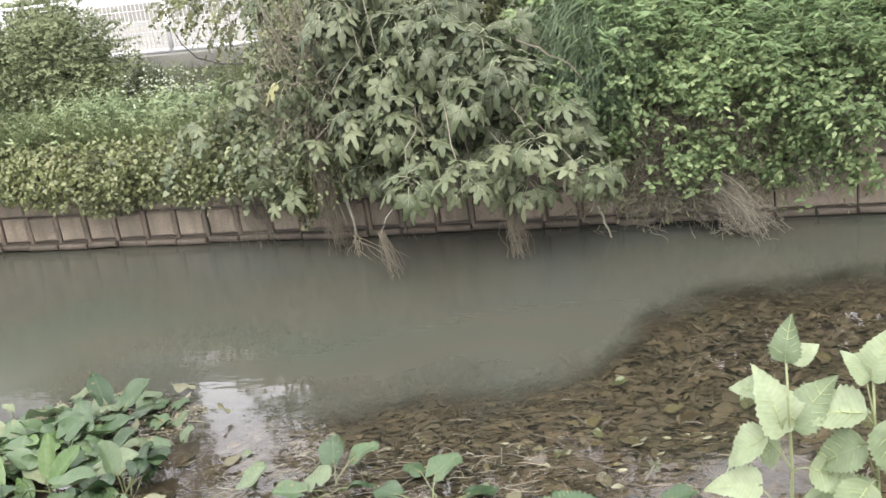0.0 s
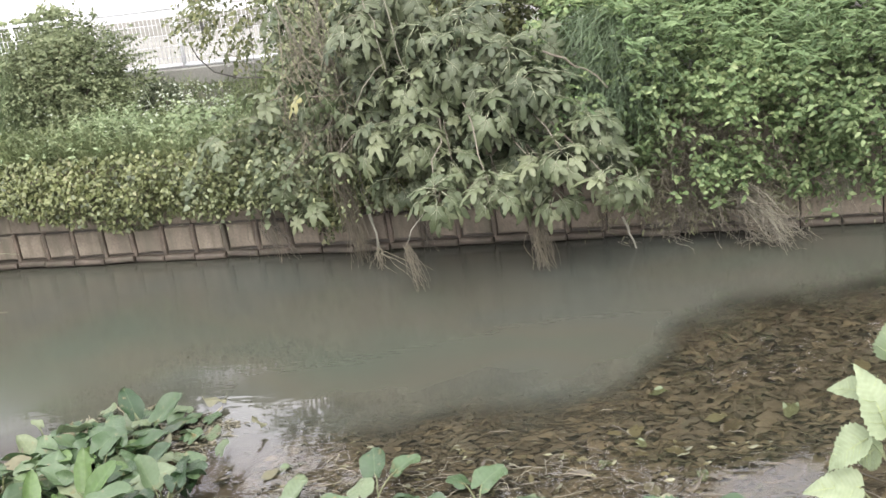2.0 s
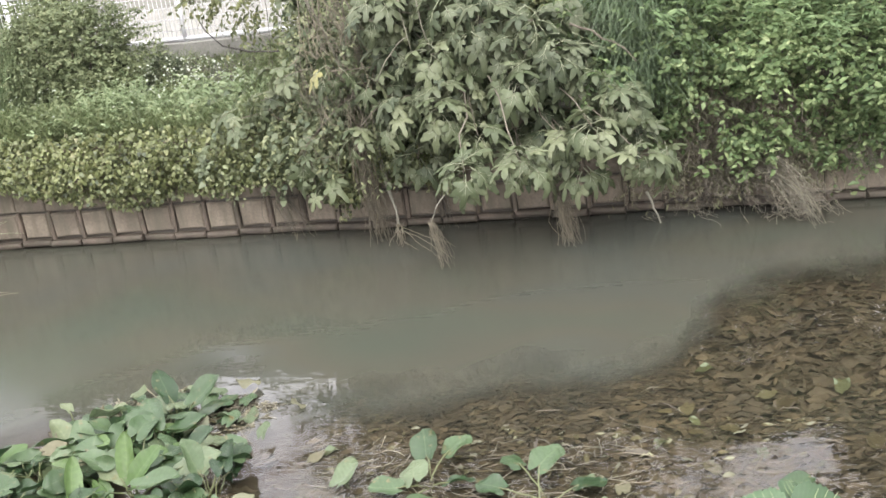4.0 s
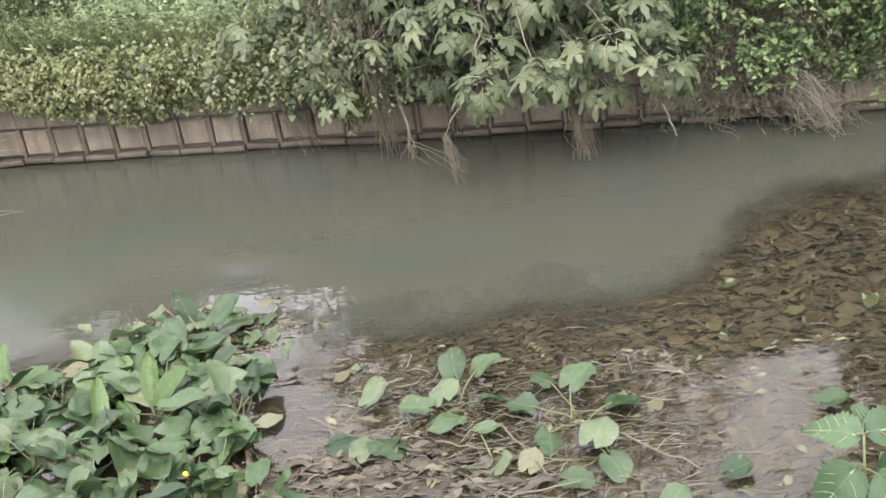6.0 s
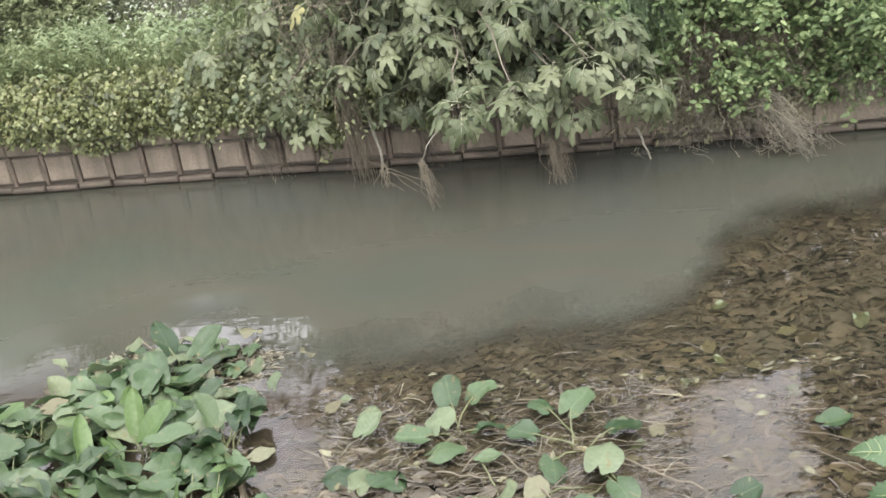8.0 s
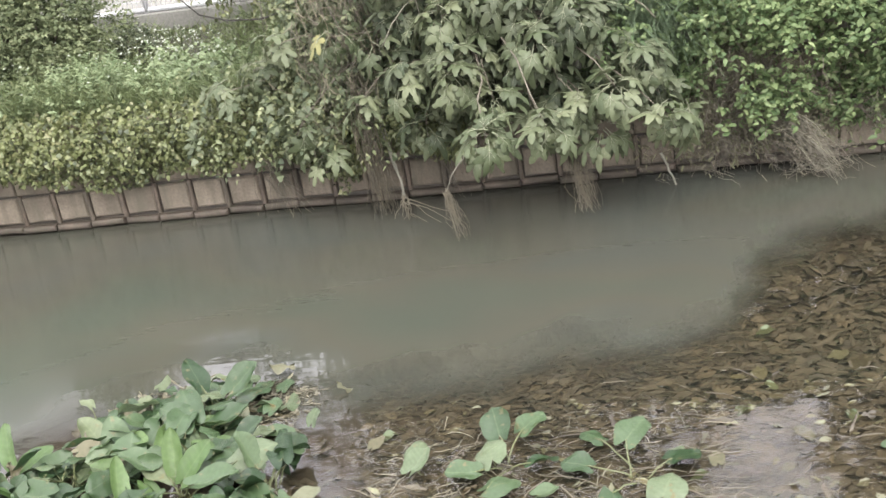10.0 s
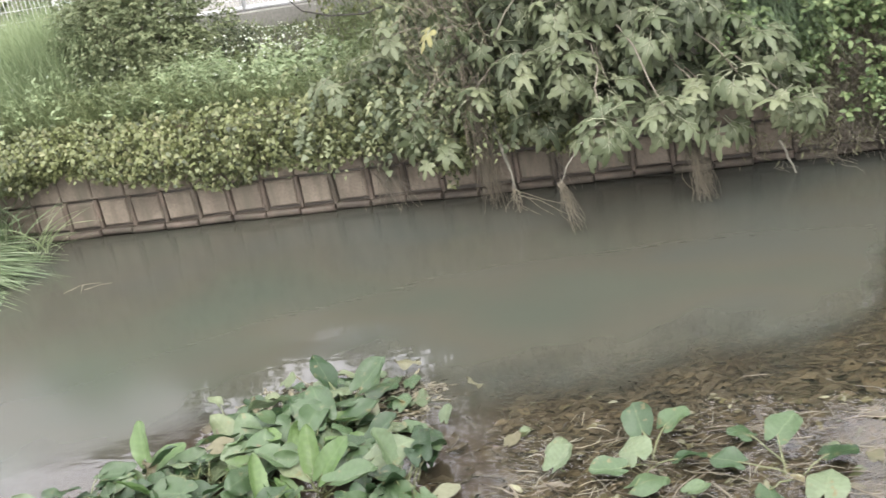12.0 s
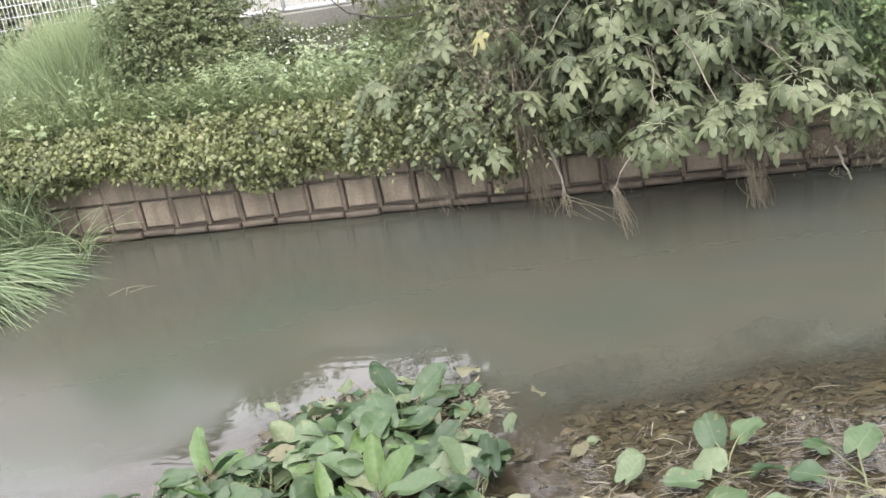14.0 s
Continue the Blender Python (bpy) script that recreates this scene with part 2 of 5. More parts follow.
# Darker copy of the sapling leaf: the low sapling's shade is put into its colour.
SPRIG_SHADED = leaf_material("shaded_sapling_leaf", [(0, (0.048, 0.084, 0.043)), (0.5, (0.063, 0.107, 0.056)), (1, (0.082, 0.129, 0.071))], single=True, rough=0.45, see_through=0.3, vein=22.0)
LILY_BRIGHT = leaf_material("young_lily_leaf", [(0, (0.070, 0.120, 0.042)), (1, (0.103, 0.156, 0.061))], single=True, rough=0.35, see_through=0.3, vein=14.0)
LILY_PALE = leaf_material("pale_lily_leaf", [(0, (0.090, 0.116, 0.066)), (1, (0.139, 0.161, 0.097))], single=True, rough=0.45, dry=(0.124, 0.108, 0.052), vein=14.0)
LILY_DEAD = leaf_material("dead_lily_leaf", [(0, (0.051, 0.040, 0.023)), (0.5, (0.097, 0.087, 0.052)), (1, (0.133, 0.132, 0.088))], single=True, rough=0.55, see_through=0.1)
STALK = plain_material("lily_stalk", [(0.3, (0.078, 0.090, 0.036)), (0.7, (0.120, 0.132, 0.060))], 8.0, 60.0, 0.5, 0.2, 0.002)
# The ramp's dark end paints in the shade on lower leaves.
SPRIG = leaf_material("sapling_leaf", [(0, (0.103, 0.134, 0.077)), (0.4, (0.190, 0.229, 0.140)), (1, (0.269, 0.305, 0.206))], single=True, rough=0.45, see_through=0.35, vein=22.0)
SPRIG_STEM = plain_material("green_stem", [(0.3, (0.117, 0.144, 0.063)), (0.7, (0.162, 0.180, 0.090))], 8.0, 60.0, 0.5, 0.2, 0.002)
SPRIG_RIB = plain_material("pale_rib", [(0.3, (0.199, 0.245, 0.107)), (0.7, (0.275, 0.306, 0.153))], 8.0, 60.0, 0.5, 0.2, 0.002)
FLOWER = plain_material("yellow_bud", [(0.3, (0.350, 0.250, 0.030)), (0.7, (0.400, 0.300, 0.048))], 8.0, 60.0, 0.5, 0.2, 0.002)
HOUSE_WALL = plain_material("pale_plaster", [(0.3, (0.564, 0.564, 0.595)), (0.7, (0.625, 0.625, 0.647))], 0.5, 20.0, 0.9, 0.1, 0.003)
HOUSE_ROOF = plain_material("grey_roof", [(0.3, (0.150, 0.144, 0.144)), (0.7, (0.198, 0.192, 0.186))], 1.0, 20.0, 0.9, 0.3, 0.01)

rng = np.random.default_rng(7)


# ---- mesh helpers ----
def mesh_of(name, verts, faces, material, smooth=True):
    """A mesh from arrays; all faces have the same number of corners."""
    verts, faces = np.asarray(verts, np.float32), np.asarray(faces, np.int32)
    me = bpy.data.meshes.new(name)
    me.vertices.add(len(verts))
    me.vertices.foreach_set("co", verts.ravel())
    k = faces.shape[1]
    me.loops.add(faces.size)
    me.loops.foreach_set("vertex_index", faces.ravel())
    me.polygons.add(len(faces))
    me.polygons.foreach_set("loop_start", np.arange(0, faces.size, k, dtype=np.int32))
    me.polygons.foreach_set("use_smooth", np.full(len(faces), smooth))
    me.update(calc_edges=True)
    me.materials.append(material)
    return me


def part(name, data, parent=None, label="", m=None, kind=""):
    """Links a mesh as one object, under its thing or part."""
    ob = new(name, data)
    if parent is not None:
        ob.parent = parent
    if m is not None:
        ob.matrix_basis = m
    return tagged(ob, label, kind=kind)


def thing(name, label, category, at=(0, 0, 0), data=None, group="", kind=""):
    ob = new(name, data)
    ob.location = at
    return tagged(ob, label, category, group, kind)


def joined(pieces):
    vs, fs, n = [], [], 0
    for v, f in pieces:
        vs.append(v)
        fs.append(np.asarray(f) + n)
        n += len(v)
    return np.concatenate(vs), np.concatenate(fs)


def tube(points, radii, sides=6):
    """A tapered round stem along points, with closed ends; quads."""
    p = np.asarray(points, float)
    r = np.broadcast_to(np.asarray(radii, float), len(p))
    d = np.gradient(p, axis=0)
    d /= np.linalg.norm(d, axis=1)[:, None] + 1e-9
    ref = np.array([0.31, 0.22, 0.93]) if abs(d[0, 2]) < 0.9 else np.array([0.95, 0.2, 0.1])
    a = np.cross(d, ref)
    a /= np.linalg.norm(a, axis=1)[:, None]
    b = np.cross(d, a)
    ang = np.linspace(0, 2 * np.pi, sides, endpoint=False)
    ring = np.cos(ang)[None, :, None] * a[:, None] + np.sin(ang)[None, :, None] * b[:, None]
    v = (p[:, None] + ring * r[:, None, None]).reshape(-1, 3)
    f = []
    for i in range(len(p) - 1):
        for j in range(sides):
            k = (j + 1) % sides
            f.append((i * sides + j, i * sides + k, (i + 1) * sides + k, (i + 1) * sides + j))
    e = (len(p) - 1) * sides
    for j in range(1, sides - 2, 2):
        f.append((0, j + 2 if j + 2 < sides else 0, j + 1, j)) if j + 2 < sides else None
        f.append((e, e + j, e + j + 1, e + j + 2)) if j + 2 < sides else None
    return v, np.array(f)


def bent(a, b, sag=0.0, wobble=0.0, n=7, side=(0, 0, 1)):
    """Points from a to b, bowed by sag along side, a little crooked."""
    a, b = np.asarray(a, float), np.asarray(b, float)
    t = np.linspace(0, 1, n)[:, None]
    p = a + (b - a) * t + np.asarray(side) * (sag * 4 * t * (1 - t))
    w = rng.normal(0, wobble, (n, 3))
    w[0] = w[-1] = 0
    return p + w


def unit(v):
    return v / (np.linalg.norm(v, axis=-1, keepdims=True) + 1e-9)


def scatter(template, pos, tip, normal, size, jitter=0.0):
    """Copies of a leaf template (tip along y, face along z) at places, joined in arrays."""
    tv, tf = template
    pos, tip, normal = np.asarray(pos, float), unit(np.asarray(tip, float)), np.asarray(normal, float)
    x = unit(np.cross(tip, normal))
    z = np.cross(x, tip)
    s = np.broadcast_to(np.asarray(size, float), len(pos))[:, None, None]
    t = np.broadcast_to(tv, (len(pos), *tv.shape)).copy()
    if jitter:
        t[:, :, 2] += rng.normal(0, jitter, (len(pos), 1)) * (t[:, :, 1] ** 2)
        t[:, :, 0] *= rng.uniform(0.75, 1.15, (len(pos), 1))
    v = pos[:, None] + s * (t[:, :, :1] * x[:, None] + t[:, :, 1:2] * tip[:, None] + t[:, :, 2:] * z[:, None])
    f = tf[None] + (np.arange(len(pos)) * len(tv))[:, None, None]
    return v.reshape(-1, 3), f.reshape(-1, tf.shape[1])


def ribbed(profile, fold=0.25, droop=0.3):
    """A leaf of half-widths along its length, folded at the midrib; triangles."""
    n = len(profile)
    v, f = [], []
    for i, w in enumerate(profile):
        y = i / (n - 1)
        z = -droop * y * y
        v += [(-w, y, z + fold * w), (0, y, z), (w, y, z + fold * w)]
    for i in range(n - 1):
        a = 3 * i
        for l, r in ((0, 1), (1, 2)):
            f += [(a + l, a + r, a + 3 + r), (a + l, a + 3 + r, a + 3 + l)]
    return np.array(v, float), np.array(f)


def fanned(outline, centre=(0, 0.35, 0), fold=0.15):
    """A lobed leaf as a fan about its centre; triangles."""
    o = np.array([(x, y, fold * abs(x) - 0.12 * y * y) for x, y in outline], float)
    v = np.vstack([[centre], o])
    n = len(o)
    f = [(0, 1 + i, 1 + (i + 1) % n) for i in range(n)]
    return v, np.array(f)


LIGHT_OVAL = ribbed([0.03, 0.3, 0.2, 0.0], 0.3, 0.3)
SMALL_OVAL = ribbed([0.05, 0.3, 0.0], 0.25, 0.2)
BRAMBLE_T = ribbed([0.06, 0.30, 0.24, 0.0], 0.35, 0.3)
NARROW = ribbed([0.03, 0.11, 0.10, 0.0], 0.3, 0.35)
IVY_T = fanned([(0, 0), (0.28, -0.08), (0.5, 0.18), (0.33, 0.42), (0.3, 0.62), (0, 1.0), (-0.3, 0.62), (-0.33, 0.42), (-0.5, 0.18), (-0.28, -0.08)])


def palmate(seed, fingers=5, spread=112, droop=0.3):
    """A deeply lobed leaf: ridged fingers on one palm, 1 long; triangles."""
    r = np.random.default_rng(seed)
    v, f = [(0.0, 0.1, 0.0)], []
    for i in range(fingers):
        a = radians(-spread + 2 * spread * i / (fingers - 1)) + r.normal(0, 0.06)
        length = (0.9 - 0.42 * abs(a) / radians(spread)) * r.uniform(0.9, 1.1)
        sag = droop * r.uniform(0.5, 1.6)
        last = (0, 0, 0)
        for s, w in ((0.26, 0.18), (0.42, 0.115), (0.60, 0.135), (0.74, 0.105), (0.88, 0.07), (1.0, 0.0)):
            w = w * r.uniform(0.78, 1.22)
            mid = np.array([s * length * math.sin(a), 0.1 + s * length * math.cos(a), 0.05 * math.sin(3.1 * s) - sag * (s * length) ** 2])
            side = w * np.array([math.cos(a), -math.sin(a), 0.0])
            n = len(v)
            v += [mid - side - (0, 0, w * r.uniform(0.0, 0.5)), mid, mid + side - (0, 0, w * r.uniform(0.0, 0.5))]
            now = (n, n + 1, n + 2)
            for k in (0, 1):
                f += [(last[k], now[k], now[k + 1]), (last[k], now[k + 1], last[k + 1])] if last[0] else [(0, now[k], now[k + 1])]
            last = now
    return np.array([tuple(p) for p in v], float), np.array(f)


FIG_T, FIG_T2, FIG_T3, FIG_T4 = palmate(1, 5, 104, 0.45), palmate(2, 5, 96, 0.25), palmate(3, 3, 56, 0.35), palmate(4, 5, 110, 0.7)


def fig_ribs():
    """Leaf stalk and the pale ribs of the lobes, for a leaf 1 long; quads."""
    pieces = [tube([(0, -0.42, -0.12), (0, -0.2, -0.03), (0, 0.0, 0.012)], 0.018, 4)]
    for a, l in ((0, 0.6), (0.96, 0.4), (-0.96, 0.4)):
        tip = (0.88 * l * math.sin(a), 0.12 + 0.8 * l * math.cos(a))
        z = 0.15 * abs(tip[0]) - 0.12 * tip[1] ** 2
        pieces.append(tube([(0, 0.0, 0.012), (0.5 * tip[0], 0.06 + 0.5 * tip[1], 0.5 * z + 0.045), (tip[0], tip[1], z + 0.02)], (0.014, 0.010, 0.004), 4))
    return joined(pieces)


FIG_RIBS = fig_ribs()


def blades(pos, lean, length, width, curve, segments=4):
    """Grass blades: curved tapering strips; triangles joined in quads."""
    n = len(pos)
    t = np.linspace(0, 1, segments + 1)
    lean = np.asarray(lean, float)
    flat = unit(np.stack([lean[:, 0], lean[:, 1], 0 * lean[:, 0]], 1))
    side = np.stack([-flat[:, 1], flat[:, 0], 0 * flat[:, 0]], 1)
    up = unit(lean)
    p = (pos[:, None] + up[:, None] * (t[None, :, None] * length[:, None, None])
         + (flat * 1.0 + np.array([0, 0, -0.75]))[:, None] * (t[None, :, None] ** 2 * (curve * length)[:, None, None]))
    along = unit(np.gradient(p, axis=1))
    turn = rng.uniform(-1.2, 1.2, n)[:, None, None]
    side = np.cos(turn) * side[:, None] + np.sin(turn) * np.cross(along, np.broadcast_to(side[:, None], along.shape))
    w = (width[:, None] * (1 - t[None] ** 1.6) * (0.65 + 0.35 * np.sin(np.pi * t[None])) + 0.0004)[:, :, None] * side
    v = np.stack([p - w, p + w], 2).reshape(n, -1, 3)
    f = np.array([(2 * i, 2 * i + 1, 2 * i + 3, 2 * i + 2) for i in range(segments)])
    f = f[None] + (np.arange(n) * v.shape[1])[:, None, None]
    return v.reshape(-1, 3), f.reshape(-1, 4)


def lumps(p, scale, seed=0.0):
    """Smooth noise at places, -1 to 1."""
    return np.array([noise.noise(Vector((x * scale + seed, y * scale, z * scale))) for x, y, z in np.asarray(p, float)])


# ---- ground, bed and water ----
EDGE_X = (-6, -1.5, -0.6, 0.07, 0.5, 1.4, 2.0, 2.8, 3.4, 3.55, 3.7, 4.2, 5, 7, 12)
EDGE_Y = (-4.1, -3.9, -3.47, -3.0, -2.85, -3.15, -2.95, -2.77, -2.6, -2.05, -1.6, -1.3, -1.2, -1.0, -1.0)


def shelf_edge(x):
    return np.interp(x, EDGE_X, EDGE_Y)


def smooth(a, b, v):
    t = np.clip((v - a) / (b - a), 0, 1)
    return t * t * (3 - 2 * t)


def ground_height(x, y):
    """Bank of the camera, shallow shelf, channel, and the terrace behind the wall."""
    e = shelf_edge(x)
    shelf = -0.045 - 0.05 * smooth(3.0, 4.2, x) * smooth(-3.6, -2.4, y)
    shelf = shelf + 0.058 * np.exp(-(((x - 2.0) / 0.75) ** 2 + ((y + 4.75) / 0.45) ** 2))
    bed = shelf - 0.75 * smooth(e + 0.05, e + 1.3, y)
    near = 1.35 * smooth(-5.0, -7.4, y)
    land = 0.80 + 0.33 * smooth(0.1, 2.2, y) + 0.25 * smooth(2.5, 4.5, x) * smooth(0.2, 1.5, y)
    return np.where(y > 0.06, land, bed + near)


def grid_sheet(name, xs, ys, height, material):
    gx, gy = np.meshgrid(xs, ys)
    v = np.stack([gx, gy, height(gx, gy)], -1).reshape(-1, 3)
    w = len(xs)
    i = (np.arange(len(ys) - 1)[:, None] * w + np.arange(w - 1)[None]).ravel()
    return mesh_of(name, v, np.stack([i, i + 1, i + w + 1, i + w], 1), material)


far = [15, 25, 50, 120, 400, 1200, 3000]
gxs = np.concatenate([[-v for v in far[::-1]], np.arange(-10, 11.01, 0.12), far])
gys = np.concatenate([[-v for v in far[::-1]], np.arange(-9.6, 0.05, 0.12), [0.055, 0.065], np.arange(0.15, 4.2, 0.15), [6, 9], far])
ground = thing("ground", "dark earth canal banks and muddy bed", "ground", kind="structure",
               data=grid_sheet("ground", gxs, gys, lambda x, y: ground_height(x, y) + 0.012 * np.sin(9 * x + 5 * np.sin(4 * y)) * np.cos(11 * y + 3 * np.sin(5 * x)) * (np.abs(y) < 9), SOIL))

wxs = np.concatenate([[-v for v in far[::-1]], np.arange(-10, 11.01, 0.1), far])
wys = np.arange(-6.2, 0.041, 0.08)
water = thing("water", "calm turbid grey-green canal water", "water", kind="structure",
              data=grid_sheet("water", wxs, wys, lambda x, y: 0 * x, WATER))
wv = np.empty(len(water.data.vertices) * 3, np.float32)
water.data.vertices.foreach_get("co", wv)
wv = wv.reshape(-1, 3)
wob = 0.16 * np.sin(5.1 * wv[:, 0] + 2 * np.sin(3.3 * wv[:, 1])) * np.cos(4.3 * wv[:, 1] + 1.7 * wv[:, 0]) + 0.07 * np.sin(17 * wv[:, 0]) * np.cos(13 * wv[:, 1])
gone = 0.13 + 0.87 * smooth(-0.48, 0.36, wv[:, 1] - shelf_edge(wv[:, 0]) + wob)
water.data.attributes.new("murk", "FLOAT", "POINT").data.foreach_set("value", gone.astype(np.float32))
STILL_X = (-4.0, -1.5, -0.9, -0.65, -0.45, 0.0, 0.3, 1.3, 2.0, 2.8, 3.4, 3.8, 5.0, 12.0)
STILL_Y = (-4.3, -3.9, -3.75, -3.4, -2.9, -2.35, -1.95, -2.0, -2.3, -2.4, -2.2, -1.3, -1.0, -0.9)
moving = smooth(-0.08, 0.3, wv[:, 1] - np.interp(wv[:, 0], STILL_X, STILL_Y) + 0.5 * wob) * (0.72 + 0.28 * smooth(-1.4, -0.4, wv[:, 1]))
water.data.attributes.new("stir", "FLOAT", "POINT").data.foreach_set("value", moving.astype(np.float32))


# ---- retaining wall ----
def slab(w, h, d, bevel):
    """A bevelled slab, face to -y; quads."""
    def ring(x, z, y):
        return [(-x, y, -z), (x, y, -z), (x, y, z), (-x, y, z)]
    a, c = w / 2, h / 2
    rings = [ring(a, c, d), ring(a, c, bevel), ring(a - bevel, c - bevel, 0)]
    v = [p for r in rings for p in r]
    f = []
    for i in range(len(rings) - 1):
        for j in range(4):
            k = (j + 1) % 4
            f.append((4 * i + j, 4 * i + k, 4 * i + 4 + k, 4 * i + 4 + j))
    n = 4 * (len(rings) - 1)
    f += [(n, n + 1, n + 2, n + 3), (3, 2, 1, 0)]
    return np.array(v, float), np.array(f)


wall = thing("wall_north", "weathered brown concrete post-and-panel canal revetment", "retaining wall", kind="structure",
             data=mesh_of("wall_north", *slab(60.0, 1.9, 0.14, 0.004), CONCRETE_DARK, False))
wall.location = (0, 0.035, -0.12)
PANEL = mesh_of("panel", *slab(0.250, 0.222, 0.05, 0.014), CONCRETE, False)
UPPER = mesh_of("upper_panel", *slab(0.2935, 0.272, 0.05, 0.010), CONCRETE, False)
LONG = mesh_of("long_panel", *slab(0.588, 0.36, 0.05, 0.008), CONCRETE, False)
LEDGE = mesh_of("ledge", *slab(0.288, 0.05, 0.08, 0.014), LEDGE_CONCRETE, False)
POST = mesh_of("post", *slab(0.034, 0.27, 0.05, 0.008), POST_CONCRETE, False)


def wall_piece(name, me, x, y, z, tilt=0.4):
    ob = part(name, me, wall)
    ob.matrix_basis = Matrix.Translation((0, -0.035, 0.12)) @ pose(x, y, z, rng.normal(0, tilt), rng.normal(0, tilt), rng.normal(0, tilt))


for i in range(-16, 13):
    wall_piece("panel", PANEL, i * 0.3 + 0.160, 0.004 + rng.normal(0, 0.005), 0.198, 1.0)
    wall_piece("post", POST, i * 0.3 + 0.010 + rng.normal(0, 0.004), -0.002 + rng.normal(0, 0.004), 0.195, 0.9)
    wall_piece("ledge", LEDGE, i * 0.3 + 0.15, -0.040 + rng.normal(0, 0.010), 0.036 + rng.normal(0, 0.006), 1.3)
    wall_piece("upper_panel", UPPER, i * 0.3 + 0.15, 0.008 + rng.normal(0, 0.003), 0.470, 0.5)
    wall_piece("upper_panel", UPPER, i * 0.3 + 0.15, 0.012 + rng.normal(0, 0.003), 0.745, 0.5)
for i in range(0, 12):
    wall_piece("long_panel", LONG, 4.2 + i * 0.6, -0.006, 0.262, 0.3)
    wall_piece("long_panel", LONG, 4.2 + i * 0.6, 0.0, 0.64, 0.3)
    wall_piece("ledge", LEDGE, 4.05 + i * 0.6, -0.035, 0.035, 0.3)
    wall_piece("ledge", LEDGE, 4.35 + i * 0.6, -0.035, 0.035, 0.3)


# ---- parapet and fence behind the terrace ----
parapet = thing("parapet", "low plain grey concrete parapet along a lane", "parapet", at=(-7, 2.5, 1.1), kind="structure",
                data=mesh_of("parapet", *slab(24.0, 0.42, 0.16, 0.01), PARAPET, False))
fence = thing("fence", "white painted steel mesh fence on the parapet", "fence", at=(0, 2.58, 1.31))


def bar(a, b, r, sides=4):
    return tube([a, b], r, sides)


for k in range(10):
    x0 = -13.66 + 2.0 * k
    part("post", mesh_of("fence_post", *bar((x0, 0, -0.02), (x0, 0, 0.68), 0.026, 8), WHITE_PAINT), fence)
    panel = part("mesh_panel", mesh_of("mesh_panel", *joined(
        [bar((x0 + 0.06 + 0.05 * j, 0, 0.05), (x0 + 0.06 + 0.05 * j, 0, 0.62), 0.0028) for j in range(39)]
        + [bar((x0 + 0.03, 0.006, z), (x0 + 1.97, 0.006, z), 0.003) for z in (0.12, 0.24, 0.36, 0.48, 0.58)]), WHITE_PAINT), fence)
    part("bottom_rail", mesh_of("bottom_rail", *bar((x0, 0, 0.03), (x0 + 2.0, 0, 0.03), 0.024, 8), WHITE_PAINT), fence)
    part("top_rail", mesh_of("top_rail", *bar((x0, 0, 0.64), (x0 + 2.0, 0, 0.64), 0.018, 8), WHITE_PAINT), fence)


stake = thing("stake", "pale weathered wooden stake leaning before the fence", "stake",
              data=mesh_of("stake", *tube(bent((-4.38, 1.88, 1.02), (-4.03, 1.92, 1.70), 0.01, 0.006), np.linspace(0.05, 0.035, 7), 8), STRAW))

lane = thing("lane", "pale concrete lane behind the parapet", "road", at=(-6, 4.9, 1.14), kind="structure",
             data=mesh_of("lane", *slab(60.0, 4.4, 0.04, 0.005), PARAPET, False))
lane.matrix_basis = pose(-6, 4.9, 1.16, -90, 0, 0)
house = thing("house", "plain white plastered building beyond the lane", "building", at=(-4.6, 7.4, 1.1))
part("wall", mesh_of("house_wall", *slab(9.6, 3.0, 4.0, 0.01), HOUSE_WALL, False), house, m=pose(-6.3, 0, 1.5))
part("wall", mesh_of("house_wall", *slab(7.4, 3.75, 4.0, 0.01), HOUSE_WALL, False), house, m=pose(2.2, -0.05, 1.875))
part("roof", mesh_of("house_roof", *slab(9.7, 0.16, 4.4, 0.02), HOUSE_ROOF, False), house, m=pose(-6.4, -0.2, 3.08))
part("roof", mesh_of("house_roof", *slab(7.6, 0.16, 4.4, 0.02), HOUSE_ROOF, False), house, m=pose(2.2, -0.25, 3.83))
part("plinth", mesh_of("house_plinth", *slab(17.05, 0.3, 0.1, 0.01), PARAPET, False), house, m=pose(-2.6, -0.08, 0.14))
for dx in (0.9,):
    part("downpipe", mesh_of("downpipe", *tube([(dx, -0.11, 0.0), (dx, -0.11, 3.74)], 0.045, 8), PARAPET), house)

# ---- dense growth ----
def sprays(origin, heading, length, count, size, template, spread=0.9, ruffle=0.5):
    """Shoots with leaves set along them; returns leaf arrays and the shoots as thin strips."""
    n = len(origin)
    t = np.linspace(0.15, 1.0, count)
    h = unit(heading)
    drop = np.array([0, 0, -0.35])
    pos = origin[:, None] + h[:, None] * (t[None, :, None] * length[:, None, None]) + drop * (t[None, :, None] ** 2 * length[:, None, None])
    sidew = unit(np.cross(h, np.array([0.02, 0.03, 1.0])))
    sign = np.where(np.arange(count) % 2 == 0, 1.0, -1.0)
    tip = h[:, None] * 0.6 + sidew[:, None] * (sign[None, :, None] * spread) + rng.normal(0, 0.45, (n, count, 3)) + np.array([0, 0, -0.4])
    nor = np.array([0.0, -0.6, 0.9]) + rng.normal(0, ruffle, (n, count, 3))
    sz = size * rng.uniform(0.6, 1.2, (n, count))
    return scatter(template, pos.reshape(-1, 3), tip.reshape(-1, 3), nor.reshape(-1, 3), sz.ravel(), 0.15)


